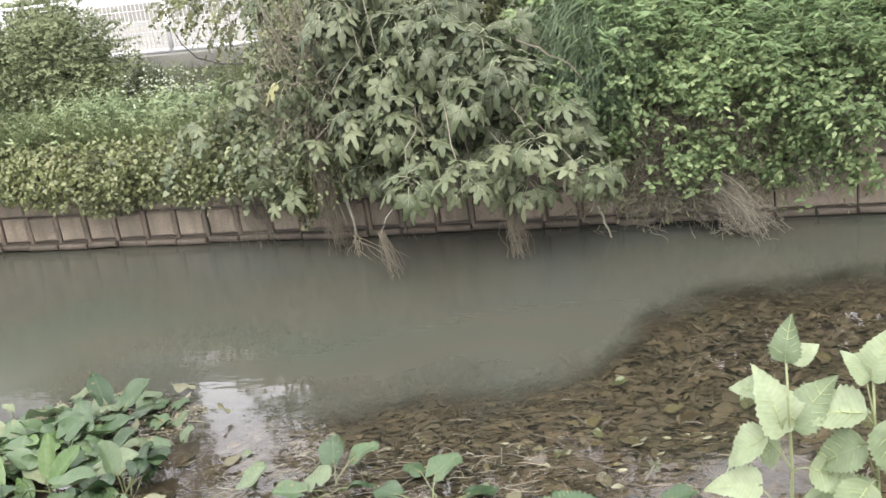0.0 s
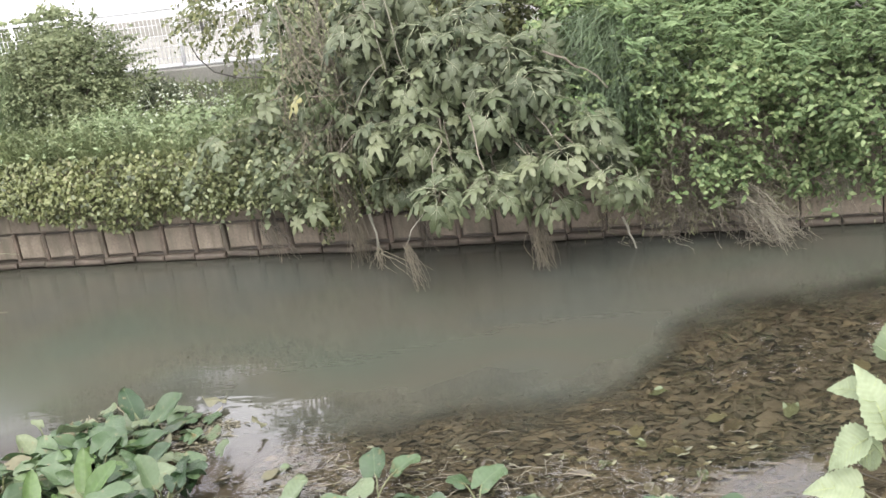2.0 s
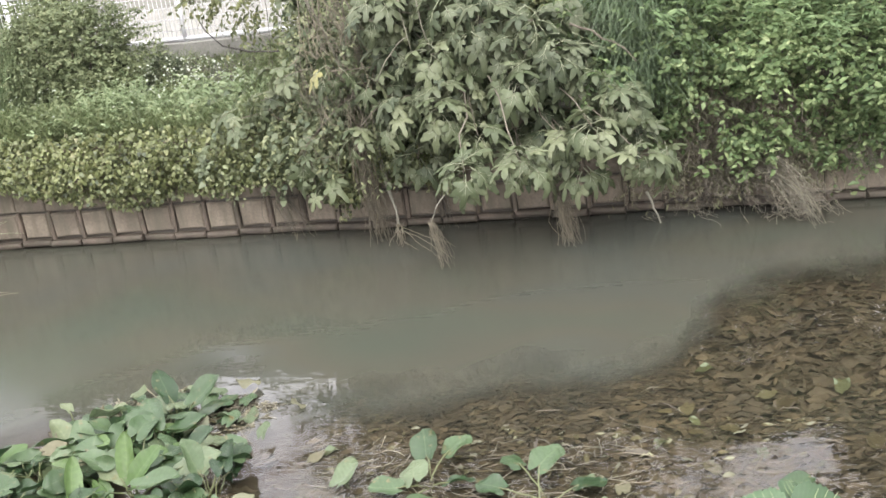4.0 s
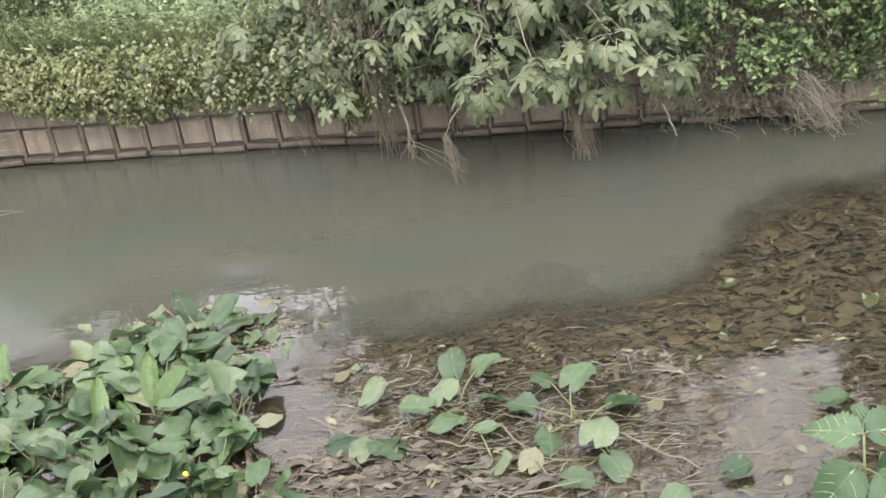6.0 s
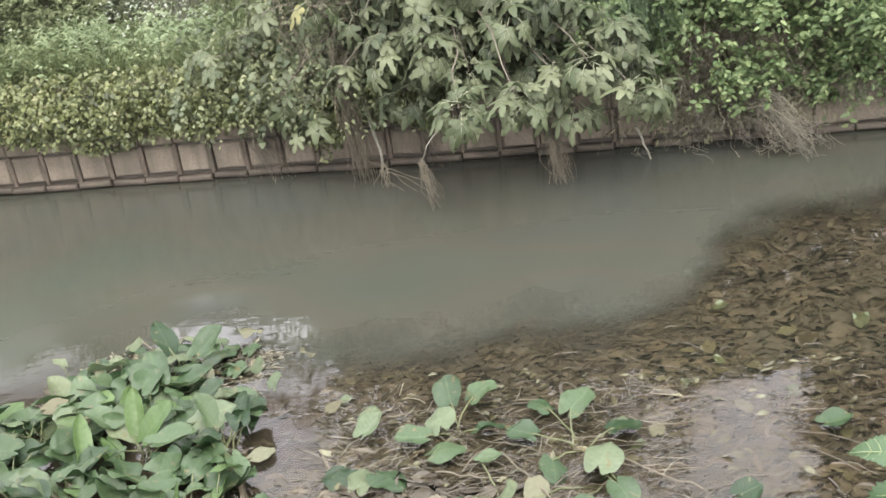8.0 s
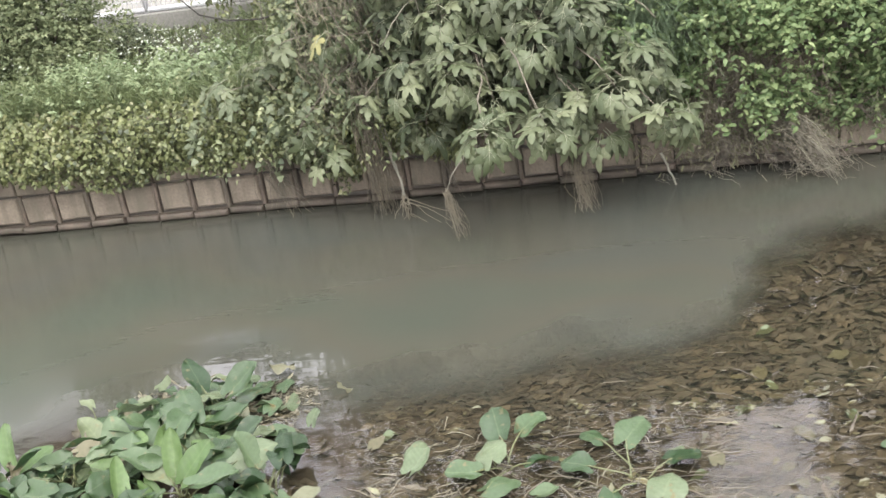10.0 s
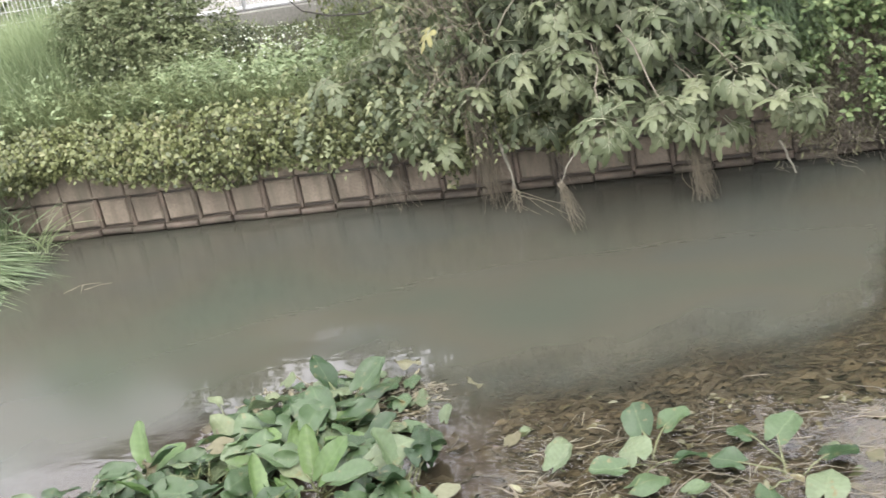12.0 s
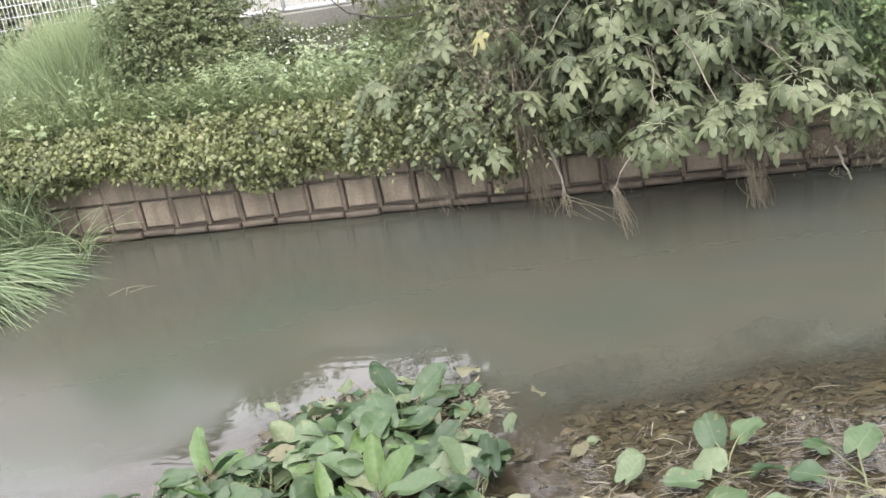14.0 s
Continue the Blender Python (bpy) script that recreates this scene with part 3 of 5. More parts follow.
# ivy curtain over the wall top
n = 29000
ix = rng.uniform(-5.2, 1.75, n)
iu = rng.uniform(0, 1, n) ** 0.85
hem = 0.455 + 0.05 * np.sin(ix * 7.0) + 0.07 * np.sin(ix * 2.3 + 1) - 0.24 * np.exp(-((ix - 0.75) / 0.22) ** 2) - 0.06 * np.exp(-((ix - 0.3) / 0.3) ** 2) + 0.05 * (ix < -1.8)
iz = hem + iu * (0.98 - hem) + rng.normal(0, 0.025, n)
bulge = 0.13 * np.sin(np.clip(iu, 0, 1) * 2.6 + 0.25)
ip = np.stack([ix, -0.02 - bulge - 0.17 * rng.uniform(0, 1, n) ** 1.5 + 0.55 * np.clip(iu - 0.62, 0, 1), iz], 1)
ip[:, 1] -= 0.15 * lumps(ip, 2.6) + 0.12 * lumps(ip, 6.0)
itip = np.stack([rng.normal(0, 0.8, n), rng.normal(-0.35, 0.25, n), rng.normal(-0.8, 0.35, n)], 1)
inor = np.stack([rng.normal(0, 0.8, n), rng.normal(-0.8, 0.6, n), rng.normal(0.75, 0.7, n)], 1)
ivy = thing("ivy", "yellowish green ivy curtain hanging over the canal wall", "ivy", kind="stuff",
            data=mesh_of("ivy", *scatter(IVY_T, ip, itip, inor, 0.018 + 0.029 * rng.uniform(0, 1, n) ** 1.4, 0.6), IVY))

# meadow grass on the terrace
n = 27000
gx = rng.uniform(-8.5, 1.2, n)
gy = 0.02 + 2.4 * rng.uniform(0, 1, n) ** 1.7
gp = np.stack([gx, gy, ground_height(gx, gy) - 0.01 + 0.10 * (gy < 0.5)], 1)
tall = (0.75 + 0.35 * lumps(gp, 0.8, 3.0) + 0.1 * rng.normal(0, 1, n)) * (1 - 0.35 * (np.abs(gx + 0.75) < 0.65))
low = 1 - 0.6 * ((np.abs(gx + 1.35) < 0.75) & (gy > 0.95))
glen = np.clip(rng.uniform(0.28, 0.72, n) * tall, 0.08, 0.72) * low
glean = np.stack([rng.normal(0, 0.28, n), rng.normal(-0.05, 0.2, n), np.ones(n)], 1)
grass = thing("meadow_grass", "lush green meadow grass on the bank terrace", "grass", kind="stuff",
              data=mesh_of("meadow_grass", *blades(gp, glean, glen, rng.uniform(0.003, 0.007, n), rng.uniform(0.1, 0.55, n), 3), GRASS))

n = 7000
gx = rng.normal(-3.65, 0.62, n)
gy = rng.uniform(0.45, 1.9, n)
gp = np.stack([gx, gy, ground_height(gx, gy)], 1)
pale_grass = thing("feathery_grass", "tall pale feathery grass below the fence", "grass", kind="stuff",
                   data=mesh_of("feathery_grass", *blades(gp, np.stack([rng.normal(0, 0.22, n), rng.normal(-0.1, 0.2, n), np.ones(n)], 1),
                                                         rng.uniform(0.40, 0.86, n) * (0.55 + 0.45 * smooth(-4.4, -3.5, gx)), rng.uniform(0.002, 0.005, n), rng.uniform(0.02, 0.5, n)), PALE_GRASS))

n = 3600
gx = rng.normal(-2.98, 0.2, n)
gy = rng.normal(0.85, 0.22, n)
gp = np.stack([gx, gy, ground_height(gx, gy)], 1)
plume = thing("feathery_plume", "tall pale green feathery plume plant", "grass", kind="stuff",
              data=mesh_of("feathery_plume", *blades(gp, np.stack([rng.normal(0, 0.16, n), rng.normal(-0.05, 0.15, n), np.ones(n)], 1),
                                                    rng.uniform(0.6, 1.15, n), rng.uniform(0.0025, 0.006, n), rng.uniform(0.02, 0.3, n)), PALE_GRASS))

# leafy weeds among the grass
n = 850
gx = rng.uniform(-6.5, 0.9, n)
gy = 0.05 + 2.1 * rng.uniform(0, 1, n) ** 1.6
gp = np.stack([gx, gy, ground_height(gx, gy) + rng.uniform(0.02, 0.12, n)], 1)
weeds = thing("weeds", "leafy green weeds growing through the grass", "weeds", kind="stuff",
              data=mesh_of("weeds", *sprays(gp, np.stack([rng.normal(0, 0.4, n), rng.normal(-0.3, 0.3, n), np.ones(n)], 1),
                                            rng.uniform(0.15, 0.4, n) * (1 - 0.75 * ((np.abs(gx + 1.35) < 0.75) & (gy > 0.9))), 9, 0.062, NARROW, 0.9, 0.8), GRASS))

# bright broad-leaved herbs below the parapet
n = 400
gx = np.concatenate([rng.normal(-0.75, 0.42, 280), rng.uniform(-3.4, -1.2, 120)])
gy = np.concatenate([rng.uniform(0.2, 1.05, 280), rng.uniform(0.1, 0.5, 120)])
gp = np.stack([gx, gy, ground_height(gx, gy) + 0.04], 1)
herbs = thing("herbs", "bright green leafy herbs with pale tops", "herbs", kind="stuff",
              data=mesh_of("herbs", *sprays(gp, np.stack([rng.normal(0, 0.3, n), rng.normal(-0.2, 0.25, n), np.ones(n)], 1),
                                            rng.uniform(0.25, 0.5, n), 12, 0.055, LIGHT_OVAL, 0.9, 0.7), PALE_GRASS))

n = 800
gx = np.concatenate([rng.uniform(-6.0, 0.4, 600), rng.uniform(-2.5, -1.35, 200)])
gy = np.concatenate([rng.uniform(0.12, 1.3, 600), rng.uniform(0.15, 0.45, 200)])
gp = np.stack([gx, gy, ground_height(gx, gy) + 0.05], 1)
tall_weeds = thing("tall_weeds", "tall upright leafy weeds on the terrace", "weeds", kind="stuff",
                   data=mesh_of("tall_weeds", *sprays(gp, np.stack([rng.normal(0, 0.18, n), rng.normal(-0.12, 0.15, n), np.ones(n)], 1),
                                                     rng.uniform(0.4, 0.85, n) * (1.0 - 0.3 * (gy < 0.5)) * (1 - 0.6 * ((np.abs(gx + 0.85) < 0.75) & (gy > 0.3))), 18, 0.062, NARROW, 0.6, 0.9), GRASS))

n = 520
gx = np.concatenate([rng.normal(-1.45, 0.22, 160), rng.normal(-3.1, 0.35, 200), rng.uniform(-4.6, -2.4, 160)])
gy = np.concatenate([rng.normal(0.45, 0.12, 160), rng.normal(0.6, 0.2, 200), rng.uniform(0.2, 0.7, 160)])
gp = np.stack([gx, gy, ground_height(gx, gy) + 0.05], 1)
plumes = thing("leafy_plumes", "soft pale green leafy weed plumes before the shrub", "weeds", kind="stuff",
               data=mesh_of("leafy_plumes", *sprays(gp, np.stack([rng.normal(0, 0.12, n), rng.normal(-0.1, 0.12, n), np.ones(n)], 1),
                                                   np.concatenate([rng.uniform(0.4, 0.72, 160), rng.uniform(0.45, 0.9, 200), rng.uniform(0.3, 0.6, 160)]), 22, 0.05, NARROW, 0.7, 0.9), PALE_GRASS))

n = 260
gx = rng.uniform(-5.2, -3.3, n)
gy = rng.uniform(1.2, 2.3, n)
gp = np.stack([gx, gy, ground_height(gx, gy)], 1)
fence_weeds = thing("fence_weeds", "loose green weeds growing up before the fence", "weeds", kind="stuff",
                    data=mesh_of("fence_weeds", *sprays(gp, np.stack([rng.normal(0, 0.25, n), rng.normal(-0.1, 0.2, n), np.ones(n)], 1), rng.uniform(0.35, 0.85, n), 20, 0.06, LIGHT_OVAL, 0.9, 0.9), SHRUB))

# small white flowers in drifts
cx = np.array([-0.75, -1.0, -0.5, -2.7, -2.2, -1.8, -3.2, -4.6])
cy = np.array([0.6, 0.75, 0.65, 0.45, 0.4, 0.45, 0.4, 0.4])
cs = np.array([0.34, 0.3, 0.22, 0.5, 0.35, 0.3, 0.3, 0.4])
pick = rng.choice(8, 420, p=[0.34, 0.19, 0.14, 0.06, 0.06, 0.11, 0.06, 0.04])
fx, fy = cx[pick] + rng.normal(0, 1, 420) * cs[pick], np.clip(cy[pick] + rng.normal(0, 1, 420) * cs[pick] * 0.7, 0.1, 2.4)
fp = np.stack([fx, fy, ground_height(fx, fy) + rng.uniform(0.34, 0.58, 420)], 1)
PETALS = fanned([(0.5 * math.cos(a) * (1 if i % 2 else 0.62), 0.5 * math.sin(a) * (1 if i % 2 else 0.62)) for i, a in enumerate(np.linspace(0, 2 * np.pi, 12, endpoint=False))], (0, 0, 0.1), 0.1)
flowers = thing("white_flowers", "small white wild flowers among the grass", "flowers", kind="stuff",
                data=mesh_of("white_flowers", *scatter(PETALS, fp, rng.normal(0, 1, (420, 3)) * (1, 1, 0.2), np.array([0, -0.5, 0.8]) + rng.normal(0, 0.3, (420, 3)),
                                                       rng.uniform(0.013, 0.030, 420)), PETAL))


DRY_LEAF = leaf_material("dry_leaf", [(0, (0.078, 0.070, 0.047)), (0.5, (0.140, 0.129, 0.086)), (0.8, (0.148, 0.156, 0.086)), (1, (0.211, 0.187, 0.133))], rough=0.7)
n = 1900
dx = rng.normal(3.85, 0.36, n)
dz = rng.uniform(0.22, 1.15, n)
tangle = thing("withered_leaves", "withered brown leaves caught on the bank", "dead leaves", kind="stuff",
               data=mesh_of("withered_leaves", *sprays(np.stack([dx, -0.22 + 0.45 * rng.uniform(0, 1, n) + 0.15 * (dz - 0.3), dz], 1), np.array([0, -0.4, -0.5]) + rng.normal(0, 0.5, (n, 3)),
                                                      rng.uniform(0.06, 0.2, n), 6, 0.05, NARROW), DRY_LEAF))

# ---- woody plants ----
n = 3000
bx = rng.uniform(-9, -3.3, n)
bz = 1.1 + 0.85 * rng.uniform(0, 1, n) + 0.08 * np.sin(bx * 3.1)
lane_hedge = thing("clipped_hedge", "dark green hedge behind the fence", "hedge", kind="stuff",
                   data=mesh_of("clipped_hedge", *sprays(np.stack([bx, 2.95 + rng.uniform(0, 0.5, n), bz], 1), np.array([0, -0.7, 0.4]) + rng.normal(0, 0.5, (n, 3)),
                                                        rng.uniform(0.08, 0.2, n), 7, 0.085, SMALL_OVAL), SHRUB))

def blob_points(n, centre, radius, shell=0.55, lump=0.25, seed=0.0):
    """Places in the outer shell of an uneven rounded form, and the way out."""
    d = unit(rng.normal(0, 1, (n, 3)))
    r = shell + (1 - shell) * rng.uniform(0, 1, n) ** 0.6
    r = r * (1 + lump * lumps(d, 1.9, seed) + 0.12 * lumps(d, 5.0, seed))
    return np.asarray(centre) + d * r[:, None] * np.asarray(radius), d


shrub = thing("shrub", "rounded dark green shrub standing before the fence", "shrub", at=(-2.12, 0.9, 0.95))
sp, sd = blob_points(2600, (0.1, 0, 0.60), (0.66, 0.42, 0.52), 0.35, 0.42, 4.0)
sp2, sd2 = blob_points(900, (-0.22, 0.1, 0.5), (0.4, 0.35, 0.42), 0.5, 0.4, 9.0)
part("crown", mesh_of("shrub_crown", *sprays(np.vstack([sp, sp2]), np.vstack([sd, sd2]) + (0, -0.1, 0.5), rng.uniform(0.07, 0.2, 3500), 8, 0.040, SMALL_OVAL, 0.9, 0.9), SHRUB), shrub)
for k in range(7):
    a = k * 0.9
    part("stem", mesh_of("shrub_stem", *tube(bent((0.06 * math.cos(a), 0.05 * math.sin(a), -0.05), (0.45 * math.cos(a), 0.3 * math.sin(a), 0.85), 0.05, 0.02), np.linspace(0.016, 0.004, 7)), BARK), shrub)

bush = thing("shrub", "small dark green bush below the parapet", "shrub", at=(-1.42, 1.5, 1.0))
sp, sd = blob_points(420, (0, 0, 0.2), (0.17, 0.16, 0.2), 0.4, 0.3, 6.0)
part("crown", mesh_of("bush_crown", *sprays(sp, sd + (0, -0.1, 0.4), rng.uniform(0.04, 0.1, 420), 6, 0.03, SMALL_OVAL, 0.9, 0.8), CREEPER), bush)
for a in (0.3, 2.4, 4.5):
    part("stem", mesh_of("bush_stem", *tube(bent((0, 0, -0.03), (0.1 * math.cos(a), 0.1 * math.sin(a), 0.3), 0.02, 0.006), np.linspace(0.008, 0.003, 7)), BARK), bush)

# hedge and brambles over the right part of the bank
def bank_face(x, u):
    """Surface of the growth: u runs from the hem over the wall to the top."""
    hem = 0.44 - 0.13 * smooth(4.1, 4.6, x) + 0.06 * np.sin(x * 2.1) + 0.05 * np.sin(x * 5.3)
    top = 2.95 + 0.12 * np.sin(x * 2.3)
    y = -0.30 * np.sin(np.pi * np.clip(u * 1.5, 0, 1)) + 2.1 * smooth(0.25, 1.0, u) * u
    return y, hem + (top - hem) * u


n = 13000
hx = rng.uniform(2.55, 9.5, n)
hu = rng.uniform(0, 1, n)
hy, hz = bank_face(hx, hu)
hp = np.stack([hx, hy, hz], 1)
bump3 = lumps(hp, 1.6, 5.0) * 0.46 + lumps(hp, 3.6, 2.0) * 0.46 + lumps(hp, 8.0, 8.0) * 0.16
hp[:, 1] -= bump3 - rng.uniform(0, 0.22, n)
keep = (hx > 2.9 + 0.35 * np.sin(hz * 4)) | (hz > 1.15)
keep &= ~((np.abs(hx - 3.95) < 0.32 + 0.1 * np.sin(hz * 9)) & (hz < 0.98) & (rng.uniform(0, 1, n) < 0.85))
hp_all = hp
keep &= ~((((hx - 3.05) / 0.33) ** 2 + ((hz - 1.25) / 0.42) ** 2 < 1) & (rng.uniform(0, 1, n) < 0.7))
hp = hp_all[keep]
behind = np.stack([rng.uniform(2.8, 5.0, 1700), rng.uniform(0.9, 1.8, 1700), rng.uniform(0.9, 2.6, 1700)], 1)
inner = np.stack([rng.uniform(2.9, 8.5, 1500), rng.uniform(0.35, 1.1, 1500), rng.uniform(0.9, 2.0, 1500)], 1)
tuft_p = np.stack([rng.normal(3.98, 0.12, 90), rng.normal(-0.30, 0.06, 90), rng.normal(0.60, 0.09, 90)], 1)
hp = np.vstack([hp, inner, behind, tuft_p])
hedge = thing("bramble_hedge", "dense bright green bramble thicket overhanging the bank", "hedge", kind="stuff",
              data=mesh_of("bramble_hedge", *sprays(hp, np.array([0, -0.75, 0.45]) + rng.normal(0, 0.55, (len(hp), 3)), rng.uniform(0.08, 0.24, len(hp)), 7, 0.052, BRAMBLE_T, 1.1, 0.85), HEDGE))
n = 1500
nx = rng.uniform(3.15, 8.5, n)
nu = rng.uniform(0.42, 0.95, n)
ny, nz = bank_face(nx, nu)
nettles = thing("nettles", "tall green nettle shoots rising from the bank", "nettles", kind="stuff",
                data=mesh_of("nettles", *sprays(np.stack([nx, ny - 0.12 - 0.25 * rng.uniform(0, 1, n), nz - 0.1], 1), np.stack([rng.normal(0, 0.3, n), rng.normal(-0.35, 0.25, n), np.ones(n)], 1),
                                                rng.uniform(0.25, 0.5, n), 13, 0.072, NARROW, 1.4, 0.6), NETTLE))

# the tall tree whose crown closes the view above
tree = thing("tree", "tall bushy tree with small dark olive leaves", "tree", at=(0.95, 1.7, 0.95))
part("trunk", mesh_of("tree_trunk", *tube(bent((0, 0, -0.1), (0.25, 0.3, 3.4), 0.08, 0.03, 9, (1, 0, 0)), np.linspace(0.13, 0.07, 9), 10), BARK), tree)
blobs = [((1.95, 0.2, 2.75), (0.75, 0.7, 0.9)), ((-2.95, -0.5, 2.35), (0.5, 0.45, 0.6)), ((0.3, -0.1, 1.25), (1.15, 0.85, 0.6)), ((-0.95, -0.35, 1.1), (0.85, 0.5, 0.42)), ((1.4, 0.35, 1.9), (1.0, 0.8, 0.8)), ((1.25, -0.1, 0.85), (0.8, 0.6, 0.5)), ((1.25, 0.35, 0.8), (0.55, 0.4, 0.42)), ((0.1, 0.2, 2.7), (1.5, 1.0, 0.95)),
         ((-0.95, 0.2, 2.2), (0.8, 0.7, 0.6)), ((0.9, 0.4, 3.8), (1.25, 1.0, 1.0)), ((-0.3, 0.4, 4.2), (1.2, 1.0, 1.0)), ((0.4, 0.5, 5.3), (1.2, 1.0, 0.9))]
bp, bd = [], []
for i, (c, r) in enumerate(blobs):
    p, d = blob_points(int(((760 if c[2] < 2 else 300) * r[0] * r[2] + 200) * (0.75 if c[0] == -0.95 and c[2] < 2 else 1.0)), c, r, 0.45, 0.35, 3.0 * i)
    bp.append(p)
    bd.append(d)
    part("limb", mesh_of("tree_limb", *tube(bent((0.1, 0.1, min(2.9, 0.3 + 0.55 * c[2])), c, 0.12, 0.03), np.linspace(0.05, 0.012, 7), 7), BARK), tree)
bp, bd = np.vstack(bp), np.vstack(bd)
part("crown", mesh_of("tree_crown", *sprays(bp, bd + (0, -0.2, 0.1), rng.uniform(0.12, 0.32, len(bp)), 10, 0.058, SMALL_OVAL, 0.9, 0.8), CROWN), tree)

tree_b = thing("tree", "tall leafy tree rising behind the bramble thicket", "tree", at=(6.05, 2.6, 1.2))
part("trunk", mesh_of("tree_trunk", *tube(bent((0, 0, -0.1), (-0.2, 0.2, 3.6), 0.08, 0.03, 9, (1, 0, 0)), np.linspace(0.14, 0.07, 9), 10), BARK), tree_b)
bp, bd = [], []
for i, (c, r) in enumerate([((0, 0, 2.0), (1.65, 1.0, 0.9)), ((0.1, 0, 3.2), (1.35, 1.0, 0.9)), ((0.9, 0.2, 3.4), (1.4, 1.0, 1.0)), ((0.1, 0.2, 4.6), (1.5, 1.0, 1.0))]):
    p, d = blob_points(int(330 * r[0] * r[2]) + 200, c, r, 0.45, 0.3, 2.0 + 3.0 * i)
    bp.append(p)
    bd.append(d)
    part("limb", mesh_of("tree_limb", *tube(bent((-0.1, 0.1, 1.0 + 0.5 * i), c, 0.12, 0.03), np.linspace(0.05, 0.012, 7), 7), BARK), tree_b)
bp, bd = np.vstack(bp), np.vstack(bd)
part("crown", mesh_of("tree_crown", *sprays(bp, bd + (0, -0.2, 0.1), rng.uniform(0.12, 0.3, len(bp)), 5, 0.145, SMALL_OVAL), CROWN), tree_b)

# unseen tall pale block behind those trees, added to grey the sky mirrored in the water
dimming_block = thing("unseen_dimming_block", "unseen pale grey block added to dim the water reflection", "building", at=(-18.8, 17.0, 1.1))
part("wall", mesh_of("dimming_block_wall", *slab(14.0, 11.1, 1.6, 0.02), HOUSE_WALL, False), dimming_block, m=pose(0, 0, 5.55))
part("roof", mesh_of("dimming_block_roof", *slab(14.2, 0.3, 1.9, 0.02), HOUSE_ROOF, False), dimming_block, m=pose(0, -0.2, 11.25))

# trees behind the building
for k, (tx, ty, tall, wide) in enumerate(((-10.7, 12.4, 7.3, 1.25), (-12.9, 12.8, 6.6, 1.9), (-15.6, 12.6, 6.7, 2.0), (-18.8, 12.6, 7.0, 2.1))):
    far_tree = thing("tree", "tall leafy tree rising behind the white building", "tree", at=(tx, ty, 1.1), group="trees behind the building")
    part("trunk", mesh_of("tree_trunk", *tube(bent((0, 0, -0.1), (0.1, 0.1, 0.75 * tall), 0.06, 0.03, 9, (1, 0, 0)), np.linspace(0.13, 0.05, 9), 10), BARK), far_tree)
    p, d = blob_points(2600, (0, 0, 0.62 * tall), (wide, wide, 0.36 * tall), 0.3, 0.15, 7.0 + 3.0 * k)
    part("crown", mesh_of("tree_crown", *sprays(p, d + (0, -0.2, 0.1), rng.uniform(0.2, 0.5, len(p)), 6, 0.22, SMALL_OVAL), CROWN), far_tree)

# olive-brown climbing vine in front of that crown
n = 1900
vx = rng.normal(0.85, 0.46, n)
vz = rng.uniform(0.62, 2.3, n)
vx = np.where((vz > 1.3) & (vx < 0.45), 0.9 - vx, vx)
vp = np.stack([vx, -0.16 + 0.42 * np.clip(vz - 0.9, 0, 2) + rng.normal(0, 0.13, n), vz], 1)
vp[:, 1] -= 0.22 * lumps(vp, 2.6, 4.0)
vine = thing("climbing_vine", "olive yellow climbing vine tangled in the trees", "vine", kind="stuff",
             data=mesh_of("climbing_vine", *sprays(vp[:1150], np.array([0, -0.5, -0.5]) + rng.normal(0, 0.5, (1150, 3)), rng.uniform(0.1, 0.32, 1150), 7, 0.046, LIGHT_OVAL, 0.9, 0.9), OLIVE_VINE))
creeper = thing("creeper", "dark green ivy climbing up into the trees", "ivy", kind="stuff",
                data=mesh_of("creeper", *sprays(vp[1150:], np.array([0, -0.5, -0.5]) + rng.normal(0, 0.5, (n - 1150, 3)), rng.uniform(0.1, 0.3, n - 1150), 9, 0.052, IVY_T, 0.9, 0.9), CREEPER))

# fig tree leaning out over the water
fig = thing("fig_tree", "sprawling fig tree with large grey-green lobed leaves over the water", "tree", at=(1.9, 0.25, 0.85))
FIG_AT = np.array([1.9, 0.25, 0.85])
FIG_MESHES = [mesh_of("fig_leaf", *t, FIG_LEAF) for t in (FIG_T, FIG_T2, FIG_T3, FIG_T4)]
YELLOW_MESH = mesh_of("yellow_fig_leaf", *FIG_T2, YELLOW_LEAF)
tips = [(1.05, -0.67, 0.95), (2.03, -1.30, 0.83), (2.89, -0.97, 0.98), (3.22, -0.99, 0.74), (2.43, -1.33, 0.86), (0.59, -0.6, 0.83),
        (1.81, -0.8, 1.13), (1.76, -0.7, 1.53), (2.78, -0.75, 0.62), (2.36, -0.8, 1.3), (2.06, -0.85, 0.95), (1.42, -0.7, 1.1), (2.68, -0.8, 0.84),
        (3.1, -0.75, 1.1), (1.97, -0.6, 1.25), (2.3, -0.5, 1.73), (1.81, -0.5, 1.63), (2.6, -0.6, 1.33), (2.87, -0.6, 1.18), (1.89, -0.75, 0.62),
        (0.5, -0.45, 0.72), (0.2, -0.2, 1.2), (1.4, -0.4, 1.75), (3.35, -0.7, 0.62), (2.42, -0.7, 0.62), (0.95, -0.55, 1.45), (1.2, -0.5, 1.35), (0.68, -0.5, 0.55), (-0.05, -0.3, 1.08), (0.45, -0.35, 1.4)]
extra = np.stack([rng.uniform(1.25, 3.4, 120), rng.uniform(-0.75, 0.0, 120), rng.uniform(0.7, 2.2, 120)], 1)
extra = extra[extra[:, 2] < 2.35 - np.where(extra[:, 0] > 1.9, 0.85, 0.5) * np.abs(extra[:, 0] - 1.9)]
spots = np.vstack([np.array(tips), extra])
mass, ribs = [], []
